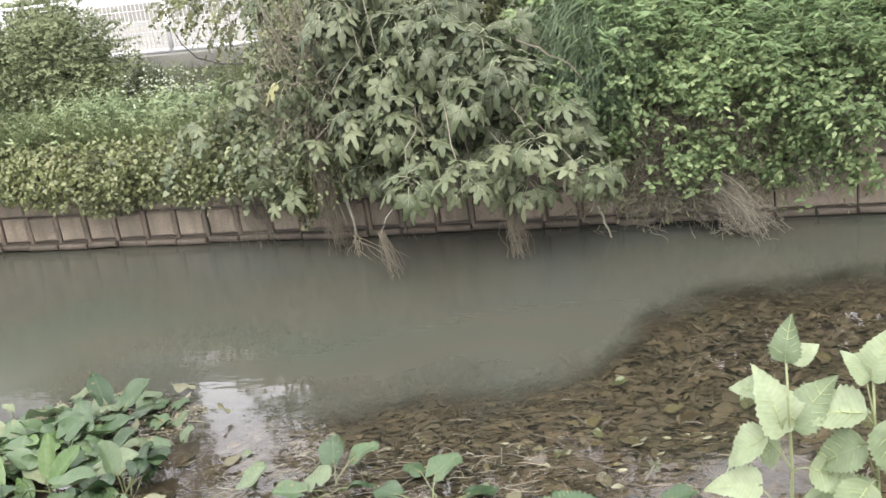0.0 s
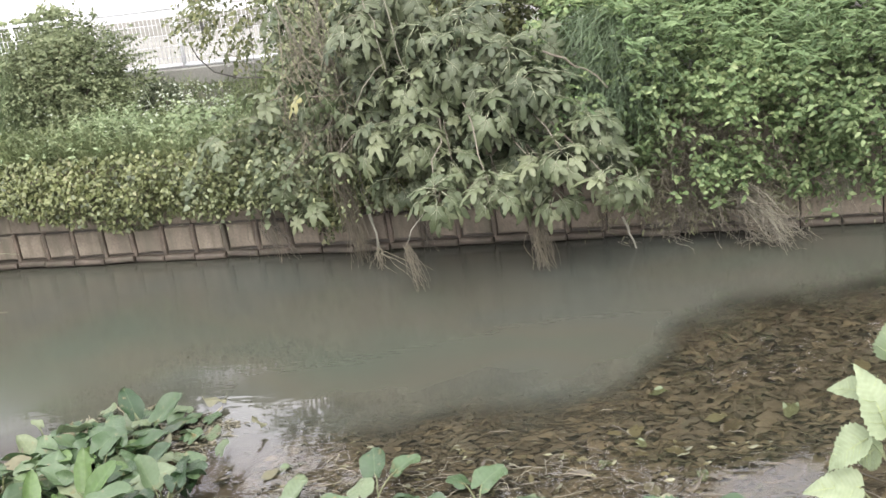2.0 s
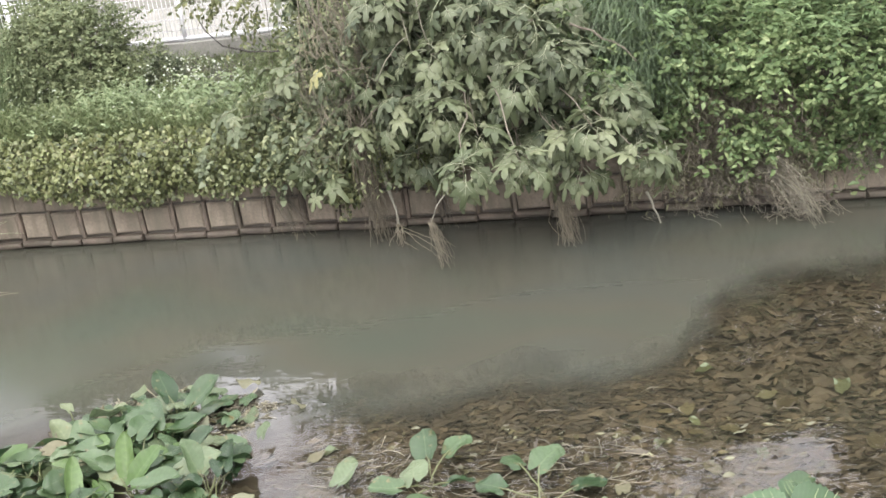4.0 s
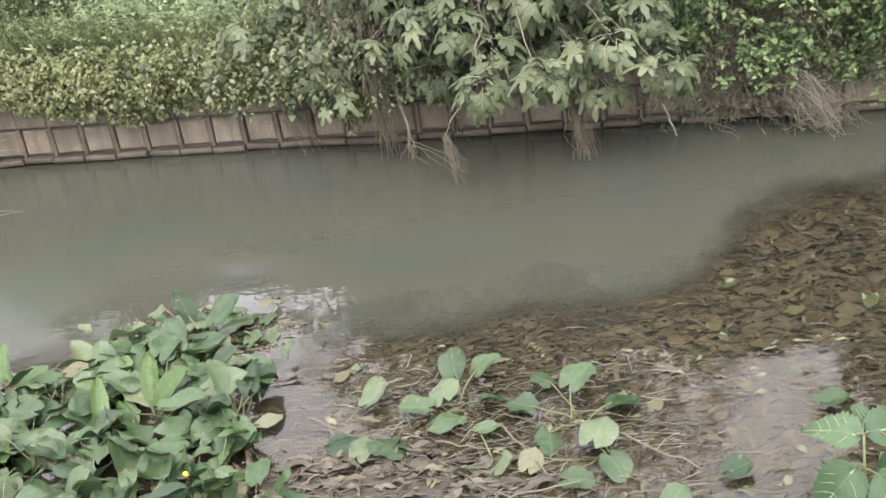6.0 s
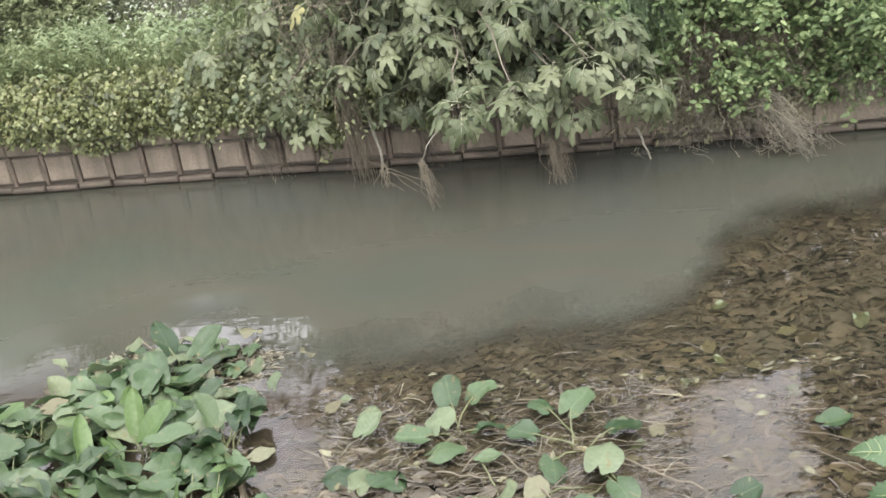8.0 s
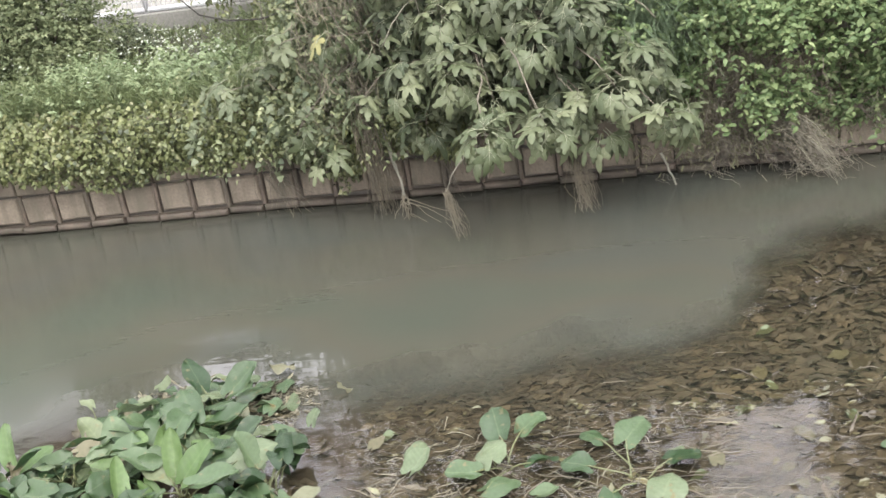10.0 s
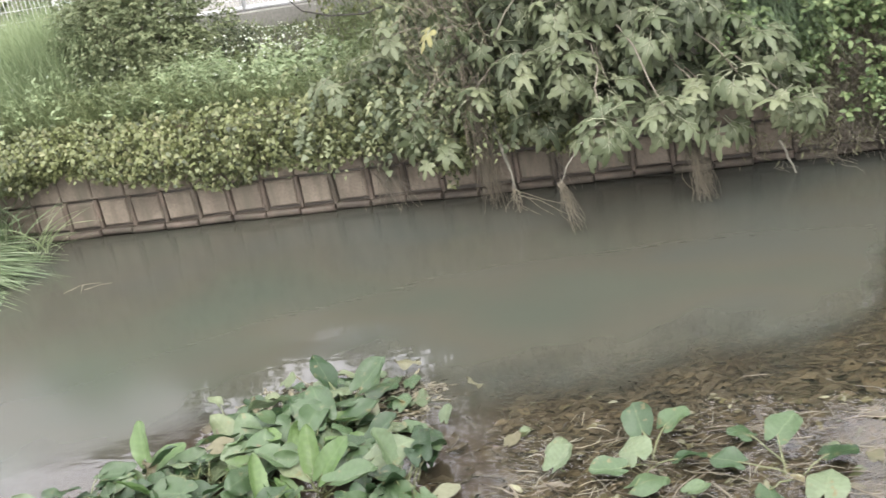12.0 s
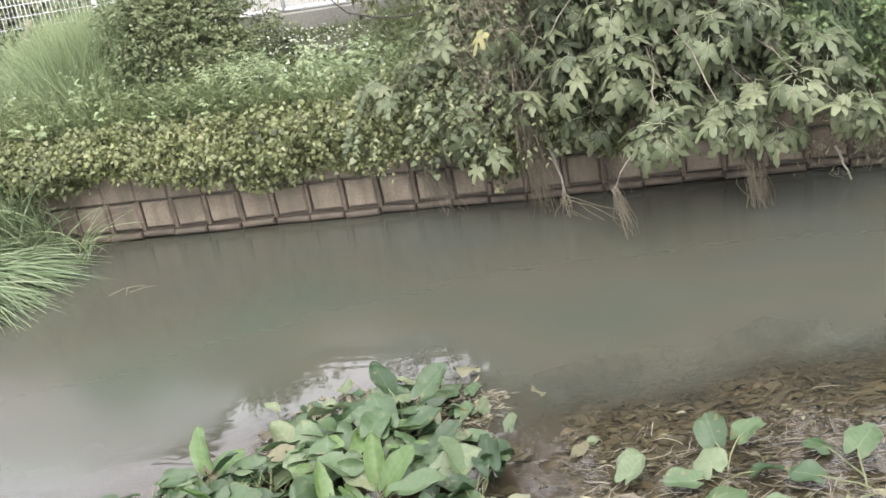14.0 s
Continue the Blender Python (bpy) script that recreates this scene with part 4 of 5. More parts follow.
RIB_MESH = mesh_of("fig_leaf_stalk", *FIG_RIBS, FIG_STALK)
for i, s in enumerate(spots):
    base = s - FIG_AT
    way = unit(np.array([0.25 * (s[0] - 1.9) + rng.normal(0, 0.25), -0.75, 0.25 + rng.normal(0, 0.3)]))
    sparse = s[0] < 1.3
    count = (6 if sparse else 13) if i < len(tips) else 9
    a = unit(np.cross(way, (0, 0, 1.0)))
    b = np.cross(a, way)
    for k in range(count):
        ang = k * 2.4 + rng.uniform(-0.3, 0.3)
        rad = math.cos(ang) * a + math.sin(ang) * b
        pet = rng.uniform(0.06, 0.13)
        foot = base - way * rng.uniform(0, 0.10) + rad * 0.01
        at = foot + unit(rad + 0.5 * way) * pet
        tipd = unit(rad + 0.25 * way + np.array([0, 0, -0.75 - 0.4 * (k % 3 == 0)]) + rng.normal(0, 0.22, 3))
        nor = 0.75 * rad + 0.55 * way + np.array([0, 0, 0.65]) + rng.normal(0, 0.3, 3)
        size = rng.uniform(0.11, 0.215)
        if i < len(tips):
            x = unit(np.cross(tipd, nor))
            z = np.cross(x, tipd)
            m = Matrix([[*(size * np.array([x[r], tipd[r], z[r]])), at[r]] for r in range(3)] + [[0, 0, 0, 1]])
            yellow = i == 25 and k < 1
            leaf = part("leaf", YELLOW_MESH if yellow else FIG_MESHES[(i + k) % 4], fig, "yellowed fig leaf" if yellow else "", m)
            part("leaf_stalk", RIB_MESH, leaf)
        else:
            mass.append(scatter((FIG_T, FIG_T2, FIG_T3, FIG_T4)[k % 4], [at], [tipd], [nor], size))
            ribs.append(scatter(FIG_RIBS, [at], [tipd], [nor], size))
part("foliage", mesh_of("fig_foliage", *joined(mass), FIG_SHADED_MASS), fig, kind="stuff")
part("foliage_stalk", mesh_of("fig_foliage_stalk", *joined(ribs), FIG_STALK), fig, kind="stuff")
hub = np.array([0.0, 0.1, -0.05])
part("trunk", mesh_of("fig_trunk", *tube(bent((0, 0.1, -0.15), (-0.1, -0.1, 0.6), 0.04, 0.015), np.linspace(0.075, 0.05, 7), 8), PALE_BARK), fig)
for i, s in enumerate(spots):
    start = hub + np.array([-0.1, -0.15, 0.55]) * rng.uniform(0.3, 1.0)
    sag = 0.10 if s[2] > 1.0 else 0.28
    part("branch", mesh_of("fig_branch", *tube(bent(start, s - FIG_AT, sag, 0.025, 8), np.linspace(0.013 if i < 12 else 0.009, 0.0035, 8), 5), BARK), fig)

# ---- hanging roots, straw and sticks along the wall ----
def bundle(n, top, foot, spread_top, spread_foot, r=0.003, sag=0.05, curl=0.009):
    pieces = []
    for _ in range(n):
        a = np.asarray(top) + rng.normal(0, spread_top, 3)
        b = np.asarray(foot) + rng.normal(0, 1, 3) * np.asarray(spread_foot)
        pieces.append(tube(bent(a, b, rng.normal(0, sag), curl, 7, unit(rng.normal(0, 1, 3))), np.linspace(r, r * 0.4, 7), 4))
    return joined(pieces)


def tangle_of(n, centre, radius, way, noise_amount, lo, hi, r):
    """Short bent stems lying every way round a main direction."""
    pieces = []
    for _ in range(n):
        c = np.asarray(centre) + rng.normal(0, 0.55, 3) * np.asarray(radius)
        c[2] = max(c[2], 0.02)
        d = unit(np.asarray(way, float) + rng.normal(0, noise_amount, 3)) * rng.uniform(lo, hi) / 2
        if c[2] - abs(d[2]) < -0.03:
            d[2] *= 0.3
        pieces.append(tube(bent(c - d, c + d, rng.normal(0, 0.05), 0.01, 6, unit(rng.normal(0, 1, 3))), np.linspace(r, r * 0.45, 6), 4))
    return joined(pieces)


def arched(n, top, foot, spread_top, spread_foot, r, rise):
    """Grass-like strands that rise over an arc and droop to their feet."""
    pieces = []
    for _ in range(n):
        a = np.asarray(top) + rng.normal(0, spread_top, 3)
        b = np.asarray(foot) + rng.normal(0, 1, 3) * np.asarray(spread_foot)
        pieces.append(tube(bent(a, b, rise * rng.uniform(0.2, 1.3), 0.008, 7), np.linspace(r, r * 0.4, 7), 4))
    return joined(pieces)


root = thing("hanging_root", "dry brown root hanging from the bank into water", "root")
part("stem", mesh_of("root_stem", *joined([tube(bent((1.05, -0.25, 1.0), (1.24, -0.42, 0.16), 0.03, 0.01, 9), np.linspace(0.007, 0.010, 9), 6),
                                           tube(bent((1.12, -0.28, 1.05), (1.25, -0.42, 0.16), -0.02, 0.01, 9), 0.007, 5)]), PALE_BARK), root)
for k in range(13):
    strand = bundle(1, (1.24, -0.42, 0.16), (1.25, -0.48, 0.0), 0.012, (0.05, 0.04, 0.02), 0.005) if k < 9 else bundle(1, (1.24, -0.44, 0.12), (1.62, -0.66, 0.02), 0.012, (0.12, 0.06, 0.015), 0.0035)
    part("rootlet", mesh_of("rootlet", *strand, STRAW), root)
straw = thing("straw_tuft", "bleached straw tuft dangling into the water", "straw")
part("tuft", mesh_of("straw_tuft", *bundle(30, (1.66, -0.98, 0.36), (1.73, -1.0, 0.05), 0.012, (0.035, 0.03, 0.06), 0.0024, 0.04), STRAW), straw)
part("twig", mesh_of("straw_twig", *tube(bent((1.86, -0.9, 0.62), (1.66, -0.98, 0.36), 0.03, 0.01), 0.004, 5), PALE_BARK), straw)
tuft = thing("root_tuft", "brown root tuft hanging below the fig", "root")
part("tuft", mesh_of("root_tuft", *bundle(80, (2.56, -0.56, 0.42), (2.63, -0.64, 0.05), 0.035, (0.042, 0.04, 0.07), 0.0026, 0.06), STRAW), tuft)
curtain = thing("dead_vines", "dry dead vine strands hanging over the wall", "vines", kind="stuff",
                data=mesh_of("dead_vines", *joined([
                    bundle(26, (0.15, -0.1, 0.42), (0.32, -0.14, 0.06), 0.06, (0.10, 0.03, 0.06), 0.003, 0.04),
                    bundle(24, (1.5, -0.05, 0.5), (1.6, -0.1, 0.05), 0.05, (0.05, 0.03, 0.04), 0.003, 0.03),
                    bundle(30, (1.0, 0.0, 2.2), (1.1, -0.2, 1.0), 0.30, (0.35, 0.1, 0.12), 0.0035, 0.1)]), DEAD_VINE))
strands = thing("hanging_strands", "grey dry plant strands hanging down the wall", "vines", kind="stuff",
                data=mesh_of("hanging_strands", *joined([
                    bundle(60, (1.04, -0.46, 0.82), (1.09, -0.36, 0.05), 0.04, (0.06, 0.04, 0.05), 0.0034, 0.06),
                    tangle_of(110, (0.92, -0.42, 1.12), (0.34, 0.12, 0.42), (0.15, -0.1, -1.0), 0.35, 0.15, 0.45, 0.003),
                    tangle_of(70, (0.98, -0.30, 1.62), (0.40, 0.12, 0.35), (0.2, -0.1, -1.0), 0.45, 0.2, 0.6, 0.0032),
                    bundle(9, (0.18, -0.2, 0.42), (0.3, -0.2, 0.08), 0.06, (0.12, 0.03, 0.05), 0.0035, 0.05)]), STRAW))
thatch = thing("dead_stems", "grey brown thatch of dead stems on the bank", "dead stems", kind="stuff",
               data=mesh_of("dead_stems", *joined([
                   tangle_of(230, (3.85, -0.24, 0.55), (0.42, 0.14, 0.42), (0.1, -0.15, -1.0), 0.55, 0.12, 0.4, 0.0028),
                   tangle_of(150, (4.22, -0.33, 0.16), (0.24, 0.14, 0.16), (0.6, -0.2, -0.7), 0.55, 0.1, 0.3, 0.0026),
                   tangle_of(120, (3.6, -0.22, 0.22), (0.5, 0.10, 0.16), (0.2, -0.1, -0.9), 0.6, 0.1, 0.28, 0.0026)]), DEAD_VINE))
straw_heap = thing("straw_heap", "bleached bent straw drooping to the waterline", "straw", kind="stuff",
                   data=mesh_of("straw_heap", *joined([
                       arched(55, (4.06, -0.26, 0.36), (4.34, -0.44, 0.04), 0.07, (0.09, 0.08, 0.05), 0.003, 0.13),
                       tangle_of(40, (4.28, -0.36, 0.13), (0.16, 0.12, 0.10), (0.8, -0.2, -0.4), 0.6, 0.08, 0.24, 0.003),
                       bundle(60, (4.75, -0.1, 0.5), (4.78, -0.16, 0.28), 0.09, (0.13, 0.05, 0.08), 0.0022, 0.05)]), GREY_STRAW))
thing("dark_twig", "thin dark bare twig arching before the fence", "twig",
      data=mesh_of("dark_twig", *tube(np.array([(-0.74, 0.95, 1.78), (-0.66, 0.92, 1.63), (-0.52, 0.9, 1.49), (-0.28, 0.88, 1.42), (0.02, 0.86, 1.40), (0.3, 0.86, 1.46), (0.6, 0.9, 1.58)]), np.linspace(0.005, 0.011, 7), 6), DARK_BARK))
stick = thing("stick", "bare broken stick slanting into the water", "stick",
              data=mesh_of("stick", *tube(bent((3.18, -0.22, 0.24), (3.29, -0.29, -0.05), 0.01, 0.004), np.linspace(0.012, 0.006, 7), 6), PALE_BARK))
leaner = thing("bare_branch", "pale bare branch slanting through the leaves", "branch",
               data=mesh_of("bare_branch", *tube(bent((2.75, -0.5, 1.62), (3.2, -0.55, 1.32), 0.04, 0.008), np.linspace(0.010, 0.006, 7), 6), BARK))
for a, b in (((1.46, -0.58, 2.3), (1.60, -0.62, 1.55)), ((1.58, -0.58, 2.4), (1.74, -0.62, 1.56)), ((1.3, -0.6, 1.35), (1.58, -0.62, 1.66))):
    thing("bare_branch", "thin pale branch among the fig leaves", "branch",
          data=mesh_of("bare_branch", *tube(bent(a, b, 0.05, 0.012), np.linspace(0.006, 0.004, 7), 6), GREY_STRAW))
n = 1700
tp = np.stack([rng.normal(3.1, 0.23, n), rng.normal(-0.05, 0.10, n), rng.uniform(1.05, 1.8, n)], 1)
tp[:, 1] += 0.5 * np.clip(tp[:, 2] - 1.3, 0, 1)
hanging = thing("hanging_grass", "long green grass drooping down the bank", "grass", kind="stuff",
                data=mesh_of("hanging_grass", *blades(tp, np.stack([rng.normal(0, 0.25, n), -np.ones(n), rng.uniform(0.2, 0.8, n)], 1), rng.uniform(0.2, 0.4, n),
                                                     rng.uniform(0.003, 0.007, n), rng.uniform(0.5, 1.2, n)), HANG))

# sedge clump growing from the water's edge
n = 3400
a = rng.uniform(0, 2 * np.pi, n)
r = np.sqrt(rng.uniform(0, 1, n))
sedge = thing("sedge_clump", "arching sedge clump with long green blades at the waterside", "sedge", at=(-3.80, -0.95, 0.04))
sl = np.stack([np.cos(a) * 0.5 * r + rng.normal(0.05, 0.28, n), np.sin(a) * 0.5 * r + rng.normal(-0.08, 0.28, n), np.ones(n)], 1)
part("foliage", mesh_of("sedge_foliage", *blades(np.stack([0.5 * r * np.cos(a), 0.55 * r * np.sin(a), 0 * r], 1), sl, rng.uniform(0.36, 0.82, n) * (1 - 0.2 * r), rng.uniform(0.006, 0.012, n),
                                               rng.uniform(0.55, 1.5, n) + 0.25 * r, 8), SEDGE), sedge)
part("dead_base", mesh_of("sedge_base", *joined([bundle(150, (0.1, -0.05, 0.14), (0.35, -0.25, 0.03), 0.25, (0.28, 0.35, 0.03), 0.004, 0.05),
                                                 tangle_of(60, (0.55, -0.35, 0.03), (0.25, 0.35, 0.03), (0.8, -0.3, -0.1), 0.5, 0.15, 0.4, 0.004)]), STRAW), sedge)
n = 26
reed_p = np.stack([rng.normal(-2.72, 0.05, n), rng.normal(-0.45, 0.05, n), rng.uniform(0.0, 0.12, n)], 1)
reed = thing("reed", "thin pale reed stalks leaning before the wall", "reed",
             data=mesh_of("reed", *blades(reed_p, np.stack([rng.normal(0.35, 0.35, n), rng.normal(-0.1, 0.2, n), np.ones(n)], 1), rng.uniform(0.35, 0.62, n),
                                          rng.uniform(0.003, 0.006, n), rng.uniform(0.2, 0.8, n), 6), PALE_GRASS))
n = 700
sp = np.stack([rng.uniform(-4.4, -3.05, n), rng.uniform(-0.55, -0.1, n), rng.uniform(0.0, 0.45, n)], 1)
sedge_back = thing("tall_sedge", "upright dark green sedge against the wall", "sedge", kind="stuff",
                   data=mesh_of("tall_sedge", *blades(sp, np.stack([rng.normal(0, 0.3, n), rng.normal(-0.2, 0.2, n), np.ones(n)], 1), rng.uniform(0.4, 0.75, n),
                                                     rng.uniform(0.005, 0.009, n), rng.uniform(0.2, 0.6, n), 5), SEDGE))
twig = thing("floating_twig", "pale forked twig floating on the water", "twig", at=(-2.06, -1.15, 0.0))
twig.scale = (0.6, 0.6, 0.6)
for p, q in (((-0.1, -0.02, 0.0), (0.06, 0.03, 0.05)), ((0.06, 0.03, 0.05), (0.1, -0.14, 0.0)), ((0.06, 0.03, 0.045), (0.26, 0.12, 0.012)), ((0.1, -0.05, 0.01), (0.42, 0.1, 0.008)), ((-0.1, -0.02, 0.0), (-0.17, -0.1, 0.0))):
    part("fork", mesh_of("twig_fork", *tube(bent(p, q, 0.01, 0.004), np.linspace(0.005, 0.0025, 7), 5), STRAW), twig)


# ---- the shallow shelf: litter and water lilies ----
def shelf_points(n, x0, x1, y0, past):
    x = rng.uniform(x0, x1, n)
    y = y0 + (shelf_edge(x) + past - y0) * rng.uniform(0, 1, n)
    return x, y


def crumpled(seed, width, rows=5, crush=0.08):
    """A torn, crumpled blade of uneven rounded outline, 1 long; triangles."""
    r = np.random.default_rng(seed)
    v, f = [], []
    for i in range(rows + 1):
        t = i / rows
        w = width * (math.sin(math.pi * (0.05 + 0.9 * t)) ** 0.55)
        bend = 0.2 * math.sin(2.2 * t + seed)
        for u in (-1, -0.45, 0.3, 1):
            v.append((bend + u * w * r.uniform(0.7, 1.2), t + 0.08 * (1 - u * u) * (1 if t > 0.5 else -1) + r.normal(0, 0.03), r.normal(0, crush) + 0.3 * w * u * u))
    for i in range(rows):
        for k in (0, 1, 2):
            a = 4 * i + k
            f += [(a, a + 1, a + 5), (a, a + 5, a + 4)]
    return np.array(v), np.array(f)


SCRAPS = [crumpled(1, 0.30, 5, 0.05), crumpled(2, 0.24, 5, 0.07), crumpled(3, 0.10, 5, 0.05), crumpled(5, 0.06, 5, 0.04), crumpled(8, 0.38, 5, 0.06)]
x, y = shelf_points(24000, 0.9, 6.5, -5.2, 0.16)
bare = np.exp(-(((x - 2.0) / 0.7) ** 2 + ((y + 4.8) / 0.4) ** 2)) < rng.uniform(0.0, 0.9, len(x))
bare &= ~((np.abs(x - 1.22 - 0.4 * np.clip(-3.6 - y, 0, 1)) < 0.24) & (y > -4.2) & (rng.uniform(0, 1, len(x)) < 0.93))
x, y = x[bare], y[bare]
lp = np.stack([x, y, ground_height(x, y) + rng.uniform(-0.012, 0.026, len(x))], 1)
deep = smooth(-0.25, -0.55, y - shelf_edge(x))
shown = rng.uniform(0, 1, len(x)) < 0.04 + 0.08 * smooth(-3.3, -4.2, y)
lp[:, 2] = np.minimum(lp[:, 2], np.where(shown | (ground_height(x, y) > -0.03), -0.05 + 0.065 * deep, -0.016))
litter_a = []
for k, scrap in enumerate(SCRAPS):
    c = lp[k::5]
    size = (0.030 + 0.10 * rng.uniform(0, 1, len(c)) ** 1.8) * (1.7 if k in (2, 3) else 1.0)
    lv, lf = scatter(scrap, c, rng.normal(0, 1, (len(c), 3)) * (1.8, 0.6, 0.08), np.array([0, -0.15, 1.0]) + rng.normal(0, 0.32, (len(c), 3)), size * (0.6 + 0.4 * deep[k::5]), 0.2)
    top = np.where((shown[k::5] & (c[:, 1] < shelf_edge(c[:, 0]) - 0.4)) | (ground_height(c[:, 0], c[:, 1]) > -0.025), 0.05, -0.004 - 0.02 * rng.uniform(0, 1, len(c)))
    lv[:, 2] = np.minimum(lv[:, 2], np.repeat(top, len(scrap[0])))
    litter_a.append((lv, lf))
litter = thing("leaf_litter", "brown sodden dead leaves lying in the shallows", "leaf litter", kind="stuff", data=mesh_of("leaf_litter", *joined(litter_a), LITTER))
x, y = shelf_points(2600, 1.55, 6.5, -5.2, -0.12)
pieces = []
for px, py in zip(x, y):
    ang = rng.normal(0.15, 0.6)
    half = rng.uniform(0.04, 0.16) * np.array([math.cos(ang), math.sin(ang), 0])
    c = np.array([px, py, float(ground_height(np.array(px), np.array(py))) + rng.uniform(0.01, 0.045)])
    if py > shelf_edge(px) - 0.6:
        c[2] = min(c[2], -0.03)
    pieces.append(tube(bent(c - half, c + half, rng.normal(0, 0.012), 0.006, 4), rng.uniform(0.0012, 0.003), 4))
SCRAP_LEAF = plain_material("olive_scraps", [(0.3, (0.080, 0.080, 0.048)), (0.7, (0.150, 0.150, 0.096))], 5.0, 60.0, 0.6, 0.3, 0.003, island=True)
DEBRIS = plain_material("dead_scraps", [(0.3, (0.086, 0.078, 0.054)), (0.7, (0.200, 0.185, 0.138))], 5.0, 60.0, 0.8, 0.3, 0.003, island=True)
mat_a = []
for scrap, count, long in ((SCRAPS[3], 230, 1.8), (SCRAPS[2], 120, 1.4), (SCRAPS[1], 110, 1.0)):
    x = rng.uniform(0.0, 1.1, count)
    y = shelf_edge(x) - 0.02 - 0.42 * rng.uniform(0, 1, count) ** 1.5
    mat_a.append(scatter(scrap, np.stack([x, y, rng.uniform(-0.010, 0.008, count)], 1), rng.normal(0, 1, (count, 3)) * (1.3, 0.6, 0.02), np.array([0, 0, 1.0]) + rng.normal(0, 0.15, (count, 3)),
                         rng.uniform(0.025, 0.075, count) * long, 0.15))
mat = thing("plant_debris", "beige floating mat of dead plant scraps", "debris", kind="stuff", data=mesh_of("plant_debris", *joined(mat_a), DEBRIS, False))
straws = []
for px, py in zip(rng.uniform(1.65, 3.3, 360), rng.uniform(-4.8, -3.5, 360)):
    ang = rng.normal(0.2, 0.8)
    half = rng.uniform(0.025, 0.10) * np.array([math.cos(ang), math.sin(ang), rng.normal(0, 0.08)])
    c = np.array([px, py, max(float(ground_height(np.array(px), np.array(py))), -0.01) + rng.uniform(0.0, 0.02)])
    straws.append(tube(bent(c - half, c + half, rng.normal(0, 0.02), 0.003, 5, (0.3, 0.8, 0.5)), rng.uniform(0.001, 0.0022), 4))
pale_straw = thing("pale_straw", "thin pale curled straws strewn on the mud", "straw", kind="stuff", data=mesh_of("pale_straw", *joined(straws), GREY_STRAW))
frag = []
for scrap in (SCRAPS[0], SCRAPS[1], SCRAPS[4]):
    fx, fy = rng.uniform(1.6, 4.2, 110), rng.uniform(-4.8, -3.3, 110)
    fz = np.maximum(ground_height(fx, fy), -0.012) + rng.uniform(0.0, 0.012, 110)
    frag.append(scatter(scrap, np.stack([fx, fy, fz], 1), rng.normal(0, 1, (110, 3)) * (1.3, 0.7, 0.05), np.array([0, 0, 1.0]) + rng.normal(0, 0.2, (110, 3)), rng.uniform(0.02, 0.06, 110), 0.2))
scraps = thing("leaf_scraps", "small pale olive scraps of rotting leaves", "leaf scraps", kind="stuff", data=mesh_of("leaf_scraps", *joined(frag), SCRAP_LEAF))
stems = thing("rotting_stems", "brown rotting stems strewn over the shallows", "stems", kind="stuff", data=mesh_of("rotting_stems", *joined(pieces), DEAD_VINE))


def lily_blade(cup, curl, wave, width=0.36, seed=0):
    """A heart-based oval blade, 1 long, petiole at the origin; quads."""
    r = np.random.default_rng(seed)
    rows, cols = 11, 6
    v = []
    ph = r.uniform(0, 6)
    for i in range(rows + 1):
        t = i / rows
        w = 0.86 * width * (math.sin(math.pi * (0.11 + 0.89 * t)) ** 0.55) if t < 1 else 0.02
        for j in range(cols + 1):
            u = 2 * j / cols - 1
            yy = 0.82 * t - 0.24 * (1 - t) ** 2.2 * math.sin(2.2 * abs(u))
            xx = u * w * (1 + 0.04 * math.sin(9 * t + ph + 2 * (u > 0)) + 0.02 * math.sin(23 * t + 2 * ph))
            zz = 3.2 * cup * xx * xx + curl * (yy - 0.2) ** 2 + 1.5 * wave * math.sin(8 * yy + ph + 2.5 * u) * u * u + 0.012 * math.sin(17 * yy + 3 * u + ph)
            v.append((xx, yy, zz))
    f = [(i * (cols + 1) + j, i * (cols + 1) + j + 1, (i + 1) * (cols + 1) + j + 1, (i + 1) * (cols + 1) + j) for i in range(rows) for j in range(cols)]
    return np.array(v), np.array(f)


BLADES = {}
for kind, mat, specs in (("leaf", LILY, [(0.12, -0.1, 0.03, 0.39), (0.28, -0.22, 0.04, 0.36), (-0.18, -0.28, 0.04, 0.40), (0.42, 0.12, 0.03, 0.37), (0.05, -0.4, 0.06, 0.40)]),
                         ("young_leaf", LILY_BRIGHT, [(0.9, 0.1, 0.01, 0.22), (0.5, -0.1, 0.01, 0.27)]),
                         ("pale_leaf", LILY_PALE, [(0.3, -0.4, 0.05, 0.33), (-0.3, 0.2, 0.04, 0.34)]),
                         ("dead_leaf", LILY_DEAD, [(0.6, -0.6, 0.09, 0.3), (-0.5, 0.3, 0.09, 0.33), (0.1, 0.05, 0.03, 0.36)])):
    BLADES[kind] = [mesh_of("lily_" + kind, *lily_blade(*s[:3], s[3], seed=i), mat) for i, s in enumerate(specs)]


